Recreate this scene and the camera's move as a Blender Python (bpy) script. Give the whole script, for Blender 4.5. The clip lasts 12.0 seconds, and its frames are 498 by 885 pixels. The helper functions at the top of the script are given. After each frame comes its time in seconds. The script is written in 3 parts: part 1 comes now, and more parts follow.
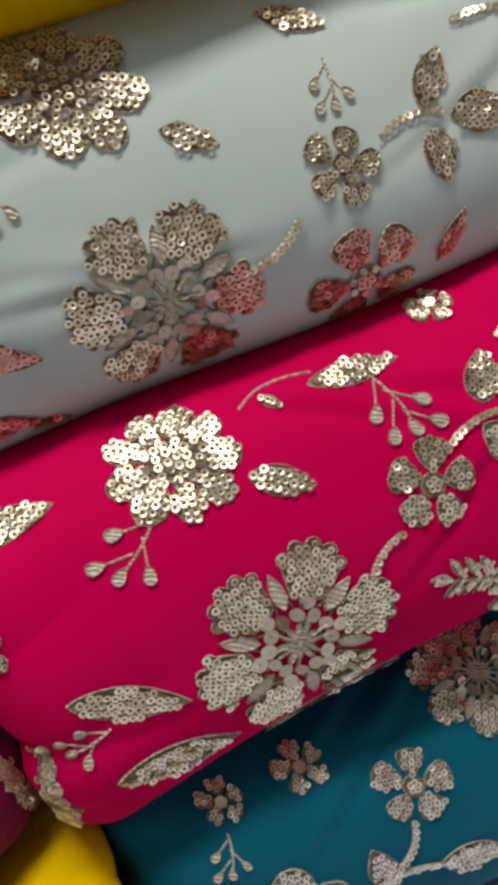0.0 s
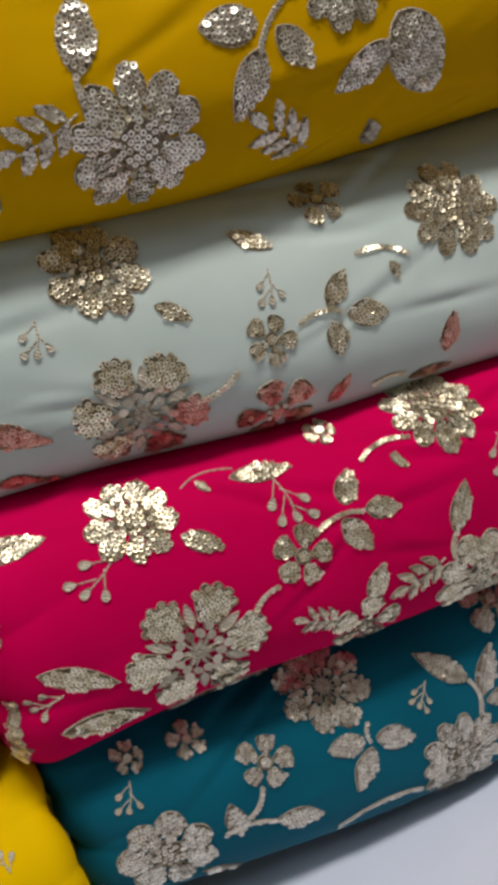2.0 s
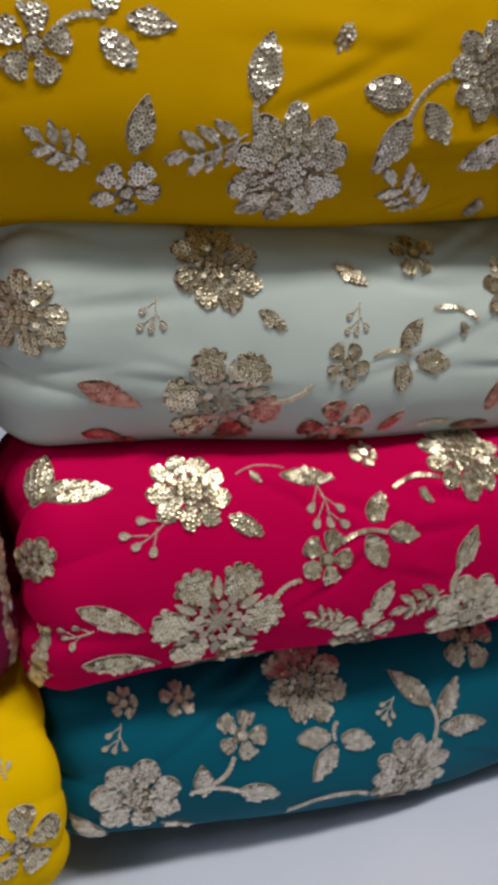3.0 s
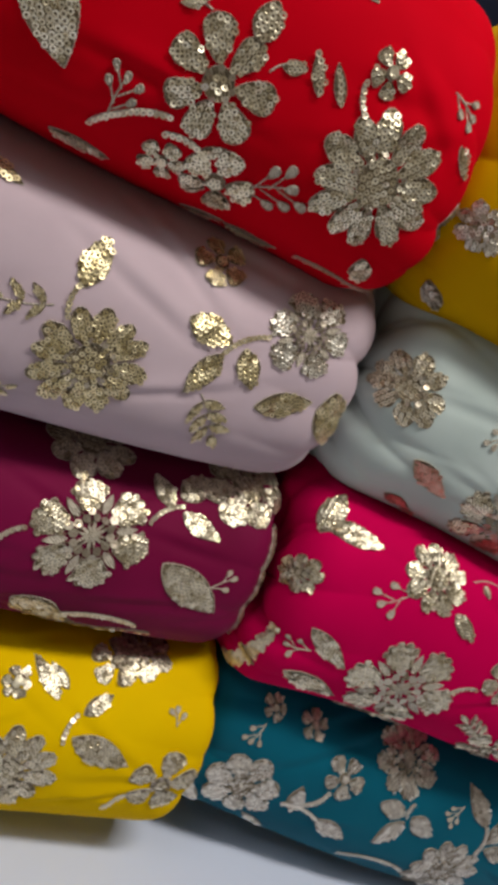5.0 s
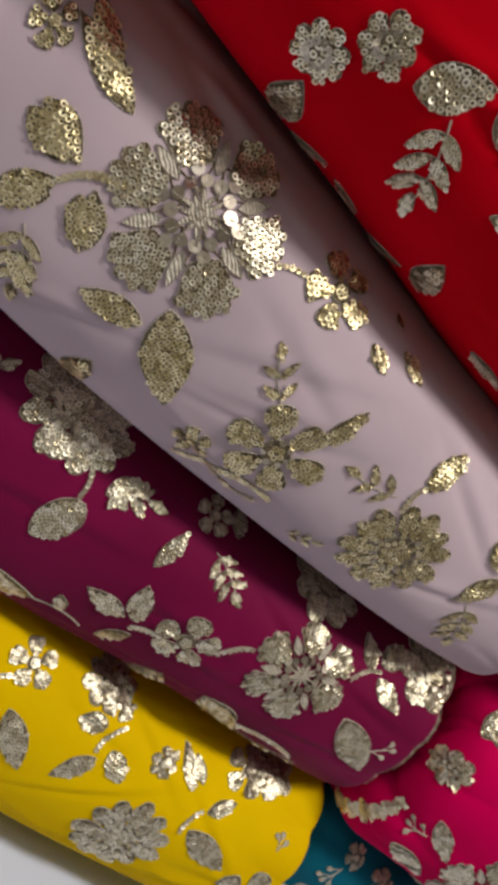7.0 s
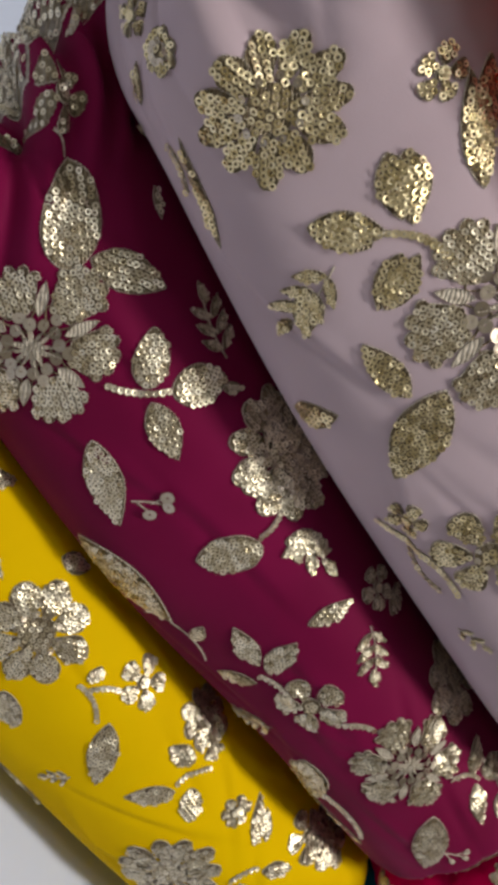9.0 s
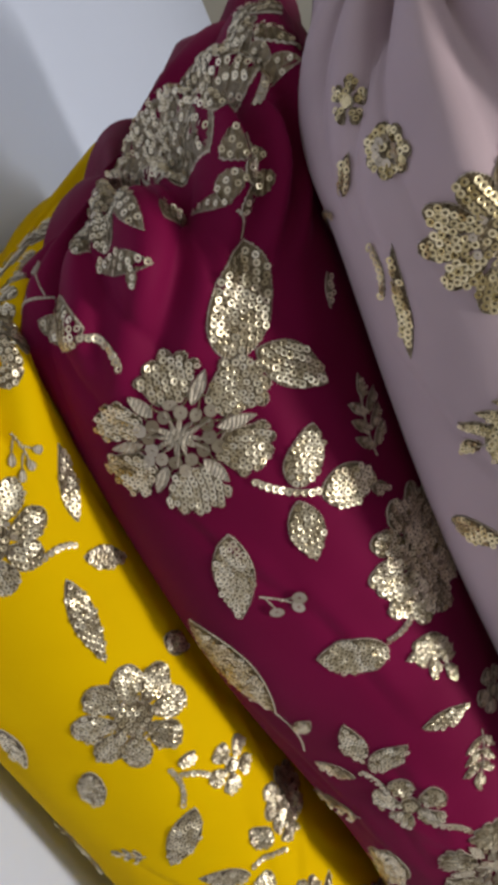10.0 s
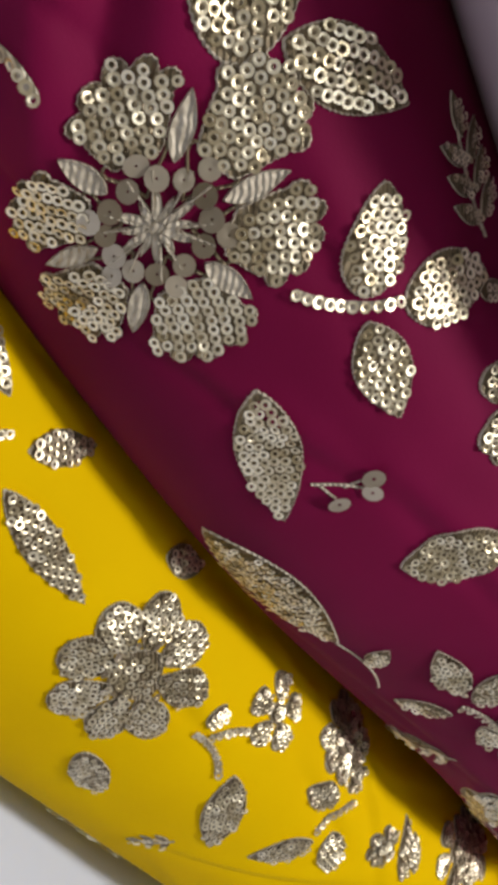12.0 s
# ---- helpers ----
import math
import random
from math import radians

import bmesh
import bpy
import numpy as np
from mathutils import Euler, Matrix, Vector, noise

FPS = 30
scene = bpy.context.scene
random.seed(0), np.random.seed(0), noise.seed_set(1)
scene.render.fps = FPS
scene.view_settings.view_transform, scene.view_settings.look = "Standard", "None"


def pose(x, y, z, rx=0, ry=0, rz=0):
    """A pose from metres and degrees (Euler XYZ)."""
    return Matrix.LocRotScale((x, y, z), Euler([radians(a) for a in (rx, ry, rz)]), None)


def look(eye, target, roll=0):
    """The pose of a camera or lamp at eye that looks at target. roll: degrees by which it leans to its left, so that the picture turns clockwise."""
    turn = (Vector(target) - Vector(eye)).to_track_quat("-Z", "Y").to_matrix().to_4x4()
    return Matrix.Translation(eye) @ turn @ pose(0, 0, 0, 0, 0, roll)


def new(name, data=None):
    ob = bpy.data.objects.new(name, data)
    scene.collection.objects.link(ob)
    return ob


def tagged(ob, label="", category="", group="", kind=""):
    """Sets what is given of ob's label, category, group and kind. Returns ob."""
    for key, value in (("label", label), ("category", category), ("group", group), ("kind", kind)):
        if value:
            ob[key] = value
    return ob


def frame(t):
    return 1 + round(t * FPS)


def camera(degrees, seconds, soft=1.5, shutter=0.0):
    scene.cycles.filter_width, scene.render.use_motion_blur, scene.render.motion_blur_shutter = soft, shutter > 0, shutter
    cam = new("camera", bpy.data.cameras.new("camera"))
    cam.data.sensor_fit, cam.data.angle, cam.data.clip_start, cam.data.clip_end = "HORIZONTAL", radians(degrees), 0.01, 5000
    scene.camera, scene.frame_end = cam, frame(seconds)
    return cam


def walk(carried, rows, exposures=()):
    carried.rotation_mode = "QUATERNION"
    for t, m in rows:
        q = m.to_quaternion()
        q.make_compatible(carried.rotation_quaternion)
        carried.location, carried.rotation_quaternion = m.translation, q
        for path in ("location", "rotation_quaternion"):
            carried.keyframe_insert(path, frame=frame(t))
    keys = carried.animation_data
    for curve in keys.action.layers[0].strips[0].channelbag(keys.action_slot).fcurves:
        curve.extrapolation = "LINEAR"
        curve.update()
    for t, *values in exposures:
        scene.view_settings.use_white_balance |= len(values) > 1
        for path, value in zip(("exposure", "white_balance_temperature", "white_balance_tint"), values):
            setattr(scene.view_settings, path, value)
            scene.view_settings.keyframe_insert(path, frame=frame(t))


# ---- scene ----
# ---------------------------------------------------------------- camera
cam = camera(33.57, 12.0, 5.0)
PATH = [
    (0, (0.0416, -0.2782, 0.3681), (0.1804, 0.1781, 0.2179), -23.47),
    (0.5, (0.0470, -0.3154, 0.3905), (0.1957, 0.1368, 0.2374), -24.77),
    (1, (0.0405, -0.3447, 0.4064), (0.1967, 0.1041, 0.2508), -23.22),
    (1.5, (0.0275, -0.3719, 0.4259), (0.1939, 0.0717, 0.2662), -19.16),
    (2, (0.0097, -0.3951, 0.4444), (0.1899, 0.0426, 0.2833), -13.87),
    (2.5, (-0.0216, -0.4136, 0.4565), (0.1716, 0.0187, 0.2960), -6.62),
    (2.7, (-0.0357, -0.4178, 0.4571), (0.1616, 0.0133, 0.2982), -3.71),
    (4.3, (-0.1987, -0.4007, 0.4750), (0.0196, 0.0233, 0.3248), 19.77),
    (4.5, (-0.2159, -0.3990, 0.4755), (-0.0022, 0.0264, 0.3226), 22.70),
    (5, (-0.2588, -0.3953, 0.4695), (-0.0510, 0.0323, 0.3146), 29.02),
    (5.5, (-0.2972, -0.3856, 0.4740), (-0.0914, 0.0424, 0.3178), 35.78),
    (6, (-0.3384, -0.3803, 0.4760), (-0.1359, 0.0492, 0.3196), 41.41),
    (6.5, (-0.3921, -0.3676, 0.4649), (-0.1918, 0.0629, 0.3082), 47.27),
    (7, (-0.4277, -0.3407, 0.4514), (-0.2221, 0.0864, 0.2925), 51.99),
    (7.2, (-0.4391, -0.3317, 0.4470), (-0.2318, 0.0946, 0.2879), 53.85),
    (8.8, (-0.4940, -0.3127, 0.3837), (-0.2859, 0.1133, 0.2250), 66.48),
    (9, (-0.5014, -0.3091, 0.3734), (-0.2909, 0.1171, 0.2184), 67.14),
    (9.5, (-0.5478, -0.2888, 0.3353), (-0.3245, 0.1345, 0.1907), 70.29),
    (10, (-0.5698, -0.2638, 0.3120), (-0.3344, 0.1541, 0.1709), 72.36),
    (10.5, (-0.5662, -0.2306, 0.2811), (-0.3133, 0.1776, 0.1421), 74.21),
    (11, (-0.5521, -0.1976, 0.2551), (-0.2824, 0.2003, 0.1173), 74.63),
    (11.5, (-0.5236, -0.1726, 0.2460), (-0.2392, 0.2139, 0.1057), 72.45),
    (12, (-0.4945, -0.1629, 0.2509), (-0.2014, 0.2139, 0.1024), 69.01),
]
walk(cam, [(t, look(eye, target, roll)) for t, eye, target, roll in PATH], [(0.0, 0.13), (2.5, 0.04), (4.3, -0.03), (7.0, 0.0), (8.8, 0.03), (10.5, 0.15), (12.0, 0.22)])

# ---------------------------------------------------------------- light
world = bpy.data.worlds.new("world")
world.use_nodes = True
world.node_tree.nodes["Background"].inputs[0].default_value = (0.9, 0.95, 1.0, 1)
world.node_tree.nodes["Background"].inputs[1].default_value = 0.01
scene.world = world


def area_lamp(name, eye, target, sx, sy, watts, colour):
    lamp = bpy.data.lights.new(name, "AREA")
    lamp.shape, lamp.size, lamp.size_y, lamp.energy, lamp.color = "RECTANGLE", sx, sy, watts, colour
    ob = new(name, lamp)
    ob.matrix_world = look(eye, target)
    return ob


# the shop's ceiling panel over the table's front, out of view; then two added fills
area_lamp("unseen_lamp", (0.25, -0.66, 1.9), (0.25, -0.60, 0.0), 0.9, 0.2, 29, (1.0, 0.97, 0.92))
# added fill from the left, lightens the bundles' left ends
area_lamp("unseen_lamp", (-1.3, -0.9, 1.9), (-1.3, -0.9, 0.0), 0.6, 0.6, 7.5, (0.92, 0.96, 1.0))
# added fill behind the pile, lightens the tabletop at the back
area_lamp("unseen_lamp", (-0.7, 1.2, 1.9), (-0.7, 1.2, 0.0), 1.0, 0.35, 15, (0.95, 0.97, 1.0))


# ---------------------------------------------------------------- materials
def mat(name):
    m = bpy.data.materials.new(name)
    m.use_nodes = True
    nt = m.node_tree
    return m, nt, nt.nodes["Principled BSDF"]


def node(nt, kind, **values):
    n = nt.nodes.new(kind)
    for key, value in values.items():
        n.inputs[key].default_value = value
    return n


def ramp(nt, source, a, b, lo=0.3, hi=0.7):
    n = nt.nodes.new("ShaderNodeValToRGB")
    n.color_ramp.elements[0].position, n.color_ramp.elements[1].position = lo, hi
    n.color_ramp.elements[0].color, n.color_ramp.elements[1].color = (*a, 1), (*b, 1)
    nt.links.new(source, n.inputs[0])
    return n.outputs[0]


def cloth_material(name, a, b, sheen=0.04, rough=0.7, gloss=0.02):
    """Thin crepe: two close tones, a fine weave and soft pressed creases."""
    m, nt, p = mat(name)
    co = nt.nodes.new("ShaderNodeTexCoord").outputs["Object"]
    big = node(nt, "ShaderNodeTexNoise", Scale=11.0, Detail=3.0)
    nt.links.new(co, big.inputs["Vector"])
    nt.links.new(ramp(nt, big.outputs[0], a, b), p.inputs["Base Color"])
    weave = node(nt, "ShaderNodeTexNoise", Scale=1500.0, Detail=1.0)
    nt.links.new(co, weave.inputs["Vector"])
    soft = node(nt, "ShaderNodeTexNoise", Scale=38.0, Detail=2.0)
    nt.links.new(co, soft.inputs["Vector"])
    b1 = node(nt, "ShaderNodeBump", Strength=0.12, Distance=0.0004)
    b2 = node(nt, "ShaderNodeBump", Strength=0.25, Distance=0.002)
    nt.links.new(weave.outputs[0], b1.inputs["Height"])
    nt.links.new(soft.outputs[0], b2.inputs["Height"])
    nt.links.new(b2.outputs[0], b1.inputs["Normal"])
    nt.links.new(b1.outputs[0], p.inputs["Normal"])
    p.inputs["Roughness"].default_value = rough
    p.inputs["Sheen Weight"].default_value = sheen
    p.inputs["Sheen Roughness"].default_value = 0.4
    p.inputs["Sheen Tint"].default_value = (*[min(1, 1.3 * c + 0.15) for c in b], 1)
    p.inputs["Specular IOR Level"].default_value = gloss
    return m


def sequin_material(name, a, b, rough=0.34):
    """Cupped foil discs: metal whose tone and gloss change from disc to disc."""
    m, nt, p = mat(name)
    rnd = nt.nodes.new("ShaderNodeNewGeometry").outputs["Random Per Island"]
    nt.links.new(ramp(nt, rnd, a, b, 0.0, 1.0), p.inputs["Base Color"])
    mr = node(nt, "ShaderNodeMapRange", **{"To Min": rough - 0.08, "To Max": rough + 0.14})
    nt.links.new(rnd, mr.inputs["Value"])
    nt.links.new(mr.outputs[0], p.inputs["Roughness"])
    p.inputs["Metallic"].default_value = 0.85
    return m


def thread_material(name, a, b, metal=0.35, rough=0.42):
    """Twisted metallic thread laid side by side."""
    m, nt, p = mat(name)
    co = nt.nodes.new("ShaderNodeTexCoord").outputs["Object"]
    wave = node(nt, "ShaderNodeTexWave", Scale=260.0, Distortion=3.0, Detail=1.0)
    wave.bands_direction = "DIAGONAL"
    nt.links.new(co, wave.inputs["Vector"])
    tone = node(nt, "ShaderNodeTexNoise", Scale=420.0, Detail=2.0)
    nt.links.new(co, tone.inputs["Vector"])
    nt.links.new(ramp(nt, tone.outputs[0], a, b), p.inputs["Base Color"])
    bump = node(nt, "ShaderNodeBump", Strength=0.8, Distance=0.0006)
    nt.links.new(wave.outputs[0], bump.inputs["Height"])
    nt.links.new(bump.outputs[0], p.inputs["Normal"])
    p.inputs["Metallic"].default_value = metal
    p.inputs["Roughness"].default_value = rough
    return m


def plain_material(name, a, b, rough, scale=3.0, bump=0.05, coat=0.0):
    m, nt, p = mat(name)
    co = nt.nodes.new("ShaderNodeTexCoord").outputs["Object"]
    n = node(nt, "ShaderNodeTexNoise", Scale=scale, Detail=5.0)
    nt.links.new(co, n.inputs["Vector"])
    nt.links.new(ramp(nt, n.outputs[0], a, b), p.inputs["Base Color"])
    fine = node(nt, "ShaderNodeTexNoise", Scale=scale * 60, Detail=3.0)
    nt.links.new(co, fine.inputs["Vector"])
    bm_ = node(nt, "ShaderNodeBump", Strength=bump, Distance=0.001)
    nt.links.new(fine.outputs[0], bm_.inputs["Height"])
    nt.links.new(bm_.outputs[0], p.inputs["Normal"])
    p.inputs["Roughness"].default_value = rough
    p.inputs["Coat Weight"].default_value = coat
    return m


CLOTH = {
    "yellow": cloth_material("lemon_cloth", (0.68, 0.42, 0.0), (0.75, 0.48, 0.0), 0.0),
    "maroon": cloth_material("wine_cloth", (0.125, 0.001, 0.029), (0.185, 0.003, 0.048), 0.12, gloss=0.1),
    "lilac": cloth_material("lilac_cloth", (0.45, 0.35, 0.39), (0.54, 0.42, 0.46), 0.15, gloss=0.15),
    "red": cloth_material("red_cloth", (0.46, 0.0, 0.006), (0.55, 0.0, 0.010), 0.0),
    "teal": cloth_material("teal_cloth", (0.0, 0.080, 0.125), (0.001, 0.105, 0.16), 0.10, gloss=0.1),
    "pink": cloth_material("pink_cloth", (0.45, 0.0, 0.056), (0.54, 0.0, 0.070), 0.0),
    "mint": cloth_material("mint_cloth", (0.42, 0.49, 0.465), (0.51, 0.57, 0.545), 0.15, gloss=0.15),
    "mustard": cloth_material("mustard_cloth", (0.47, 0.255, 0.0), (0.54, 0.30, 0.0), 0.0),
}
GOLD = sequin_material("gold_sequin", (0.60, 0.50, 0.32), (0.96, 0.88, 0.70))
SILVER = sequin_material("silver_sequin", (0.62, 0.54, 0.44), (0.95, 0.90, 0.80))
BRASS = sequin_material("brass_sequin", (0.58, 0.46, 0.22), (0.92, 0.80, 0.52))
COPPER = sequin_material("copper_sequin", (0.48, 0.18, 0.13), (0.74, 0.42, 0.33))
THREAD = thread_material("gold_thread", (0.15, 0.11, 0.062), (0.30, 0.235, 0.145))
PALE = thread_material("pale_thread", (0.40, 0.34, 0.26), (0.62, 0.55, 0.44), 0.2, 0.5)
BEAD = sequin_material("bead", (0.34, 0.28, 0.21), (0.62, 0.54, 0.43), 0.34)
WHITE_TOP = plain_material("white_laminate", (0.57, 0.61, 0.73), (0.61, 0.65, 0.77), 0.30, 2.0, 0.04)
WALL = plain_material("wall_paint", (0.45, 0.42, 0.36), (0.50, 0.47, 0.40), 0.8)
CEIL = plain_material("ceiling_paint", (0.72, 0.72, 0.72), (0.78, 0.78, 0.78), 0.85)
FLOOR = plain_material("floor_tile", (0.42, 0.40, 0.37), (0.50, 0.48, 0.45), 0.35)
NAVY = plain_material("navy_board", (0.006, 0.010, 0.035), (0.009, 0.014, 0.045), 0.5)
METAL = plain_material("grey_steel", (0.30, 0.30, 0.31), (0.36, 0.36, 0.37), 0.4)


# ---------------------------------------------------------------- meshes
def mesh_object(name, verts, faces, material, parent=None, smooth=True):
    me = bpy.data.meshes.new(name)
    me.from_pydata(np.asarray(verts, float).tolist(), [], faces)
    me.materials.append(material)
    if smooth:
        me.polygons.foreach_set("use_smooth", [True] * len(me.polygons))
    ob = new(name, me)
    ob.parent = parent
    return ob


def box(name, lo, hi, material, parent=None, bevel=0.004):
    bm = bmesh.new()
    bmesh.ops.create_cube(bm, size=1.0)
    for v in bm.verts:
        v.co = Vector([a + (c + 0.5) * (b - a) for a, b, c in zip(lo, hi, v.co)])
    if bevel:
        bmesh.ops.bevel(bm, geom=bm.edges[:], offset=bevel, segments=2, affect="EDGES", profile=0.7)
    me = bpy.data.meshes.new(name)
    bm.to_mesh(me)
    bm.free()
    me.materials.append(material)
    ob = new(name, me)
    ob.parent = parent
    return ob


# ---------------------------------------------------------------- room
tagged(box("floor", (-2.4, -2.6, -0.80), (2.8, 2.6, -0.75), FLOOR, bevel=0), "pale worn floor of the shop", "floor", kind="structure")
# ceiling out of view, added as a bright surface for the sequins to mirror
tagged(box("ceiling", (-2.4, -2.6, 1.95), (2.8, 2.6, 2.0), CEIL, bevel=0), "unseen white ceiling added above the table for reflections", "ceiling", kind="structure")
tagged(box("wall_north", (-2.4, 2.6, -0.75), (2.8, 2.7, 1.95), WALL, bevel=0), "dull beige painted wall behind the table", "wall", kind="structure")
# these three walls are unseen: added, beige, to warm the sequins' reflections
tagged(box("wall_south", (-2.4, -2.7, -0.75), (2.8, -2.6, 1.95), WALL, bevel=0), "unseen dull beige wall added in front for reflections", "wall", kind="structure")
tagged(box("wall_west", (-2.5, -2.7, -0.75), (-2.4, 2.7, 1.95), WALL, bevel=0), "unseen dull beige side wall added for reflections", "wall", kind="structure")
tagged(box("wall_east", (2.8, -2.7, -0.75), (2.9, 2.7, 1.95), WALL, bevel=0), "unseen dull beige side wall added for reflections", "wall", kind="structure")

table = tagged(new("display_table"), "white laminate display table under the cloth bundles", "table")
box("tabletop", (-1.5, -0.60, -0.03), (1.4, 1.7, 0.0), WHITE_TOP, table, 0.006)
for x in (-1.4, 1.3):
    for y in (-0.5, 1.6):
        box("leg", (x - 0.025, y - 0.025, -0.75), (x + 0.025, y + 0.025, -0.03), METAL, table)


cupboard = tagged(new("cupboard"), "dark navy cupboard against the wall behind the table", "cupboard")
box("carcass", (0.0, 2.05, -0.75), (1.57, 2.5, 1.25), NAVY, cupboard)
for x in (0.01, 0.79):
    door = box("door", (x, 2.03, -0.68), (x + 0.77, 2.048, 1.24), NAVY, cupboard)
    box("handle", (x + 0.70, 2.00, 0.10), (x + 0.72, 2.03, 0.28), METAL, door)

# rolls: begin
MIDDLE = (-0.24, 0.31)  # where the rolls of either column were laid down


class Roll:
    """A soft cylinder of folded cloth along x. s: metres along it from its near end x0 (past an end it runs on over the end face);
    v: metres round it, 0 where it faces the front, growing upwards."""

    def __init__(self, x0, x1, y, z, ry, rz, yaw, pitch, seed, left=0.004, right=0.004, corner=(0.03, 0.03), lump=0.003, bow=(0.0, 0.0), top=(1.15, 0.0), slant=(0.0, 0.0), deep=1.0, grooves=()):
        self.middle, self.top, self.slant, self.deep, self.grooves = MIDDLE[x1 > 0.2], top, slant, deep, grooves
        self.x0, self.length, self.y, self.z, self.ry, self.rz = x0, x1 - x0, y, z, ry, rz
        self.yaw, self.pitch, self.left, self.right, self.corner, self.lump = yaw, pitch, left, right, corner, lump
        self.radius, self.bow = 0.5 * (ry + rz), bow
        rng = np.random.RandomState(seed)
        self.waves = [(rng.uniform(6, 34), rng.randint(1, 4), rng.uniform(0, 6.28), rng.uniform(0.3, 1.0)) for _ in range(7)]
        self.folds = rng.uniform(0, 6.28, 6)
        self.creases = [(rng.uniform(0.05, 0.95), rng.uniform(-0.9, 1.3), rng.uniform(-0.6, 0.6), rng.uniform(0.02, 0.05), rng.uniform(0.5, 1.0)) for _ in range(18)]
        a = np.linspace(-math.pi, math.pi, 721)
        k = (np.abs(np.cos(a)) ** 2.4 + np.abs(np.sin(a)) ** 2.4) ** (-1 / 2.4)
        ring = np.stack([-ry * np.cos(a) * k * np.where(np.cos(a) < 0, deep, 1.0), rz * np.sin(a) * k * np.where(a > 0, top[0], 1.0)], 1)
        arc = np.concatenate([[0], np.cumsum(np.linalg.norm(np.diff(ring, axis=0), axis=1))])
        self.angles, self.arc = a, arc - arc[360]
        lc, rc = corner
        self.s_min = lc - math.pi / 2 * lc - (self.radius - lc)
        self.s_max = self.length - rc + math.pi / 2 * rc + (self.radius - rc)

    def swell(self, s, phi):
        """How far the cloth stands out or in: slow lumps, a few long creases, gathers at the ends."""
        d = np.zeros_like(s)
        for k, n, ph, a in self.waves:
            d = d + a * np.sin(k * s + n * phi + ph)
        d = d * self.lump / 3.0
        for u, p, slope, w, a in self.creases:
            t = (phi - p) - slope * (s - u * self.length) / self.radius
            d = d + 0.0013 * a * (np.exp(-(((t - 0.08) / 0.08) ** 2)) - np.exp(-((t / 0.05) ** 2))) * np.exp(-(((s - u * self.length) / w) ** 2))
        for p, slope, reach, w, depth in self.grooves:  # where the gathered end pulls the cloth in
            t = phi - p - slope * s
            g = np.clip(1 - s / reach, 0, 1.2) ** 0.8
            d = d + depth * g * (0.5 * np.exp(-(((np.abs(t) - 2.2 * w) / (1.3 * w)) ** 2)) - np.exp(-((t / w) ** 2)))
        for amount, t, f in ((self.left, s, self.folds[0]), (self.right, self.length - s, self.folds[1])):
            g = np.clip(1 - t / 0.10, 0, 1.3) ** 1.6
            fold = np.abs(np.sin(3.0 * phi + f + 6 * t)) ** 0.6 + 0.6 * np.abs(np.sin(6.5 * phi + 2 * f - 17 * t)) ** 0.7 - 1.0
            d = d + amount * g * fold
        return d

    def at(self, s, v, h=0.0):
        s, v = np.broadcast_arrays(np.asarray(s, float), np.asarray(v, float))
        phi = np.interp(v, self.arc, self.angles)
        s = np.clip(s, self.s_min, self.s_max)
        (lc, rc), R, L = self.corner, self.radius, self.length
        x, rho = s.copy(), np.full_like(s, R)
        a = np.clip((lc - s) / lc, 0, math.pi / 2)
        x = np.where(s < lc, lc - lc * np.sin(a), x)
        rho = np.where(s < lc, R - lc * (1 - np.cos(a)), rho)
        flat = np.clip(lc - math.pi / 2 * lc - s, 0, None)
        rho = rho - flat
        b = np.clip((s - L + rc) / rc, 0, math.pi / 2)
        x = np.where(s > L - rc, L - rc + rc * np.sin(b), x)
        rho = np.where(s > L - rc, R - rc * (1 - np.cos(b)), rho)
        flat2 = np.clip(s - (L - rc + math.pi / 2 * rc), 0, None)
        rho = np.clip(rho - flat2, 0, None)
        d = self.swell(s, phi) + h
        over = np.minimum(1, rho / 0.03)
        x = x - np.sin(a) * d * 1.0 + np.sin(b) * d * 1.0 + 0.25 * flat - 0.25 * flat2
        rho = rho + d * over * np.maximum(0.25, np.cos(a) * np.cos(b))
        c, si = np.cos(phi), np.sin(phi)
        k = (np.abs(c) ** 2.4 + np.abs(si) ** 2.4) ** (-1 / 2.4)
        mid = self.x0 + x - self.middle
        y = self.y + self.yaw * mid + self.bow[0] * mid * mid - rho / R * self.ry * c * k * np.where(c < 0, self.deep, 1.0)
        rise = np.where(si > 0, self.top[0] + self.top[1] * mid, 1.0)
        z = self.z + self.pitch * mid + self.bow[1] * mid * mid + rho / R * self.rz * si * k * rise
        near = np.clip(1 - x / 0.16, 0, 1) ** 2
        x = x + near * (self.slant[0] * c * k - self.slant[1] * si * k) * np.minimum(1, rho / R)
        return np.stack([self.x0 + x, y, z], -1)

    def frame_at(self, s, v, h=0.0):
        """Place, the two ways along the cloth and the way out of it."""
        e = 4e-4
        p = self.at(s, v, h)
        ts = self.at(np.add(s, e), v, h) - self.at(np.subtract(s, e), v, h)
        tv = self.at(s, np.add(v, e), h) - self.at(s, np.subtract(v, e), h)
        n = np.cross(ts, tv)
        n /= np.linalg.norm(n, axis=-1, keepdims=True) + 1e-12
        ts /= np.linalg.norm(ts, axis=-1, keepdims=True) + 1e-12
        return p, ts, np.cross(n, ts), n


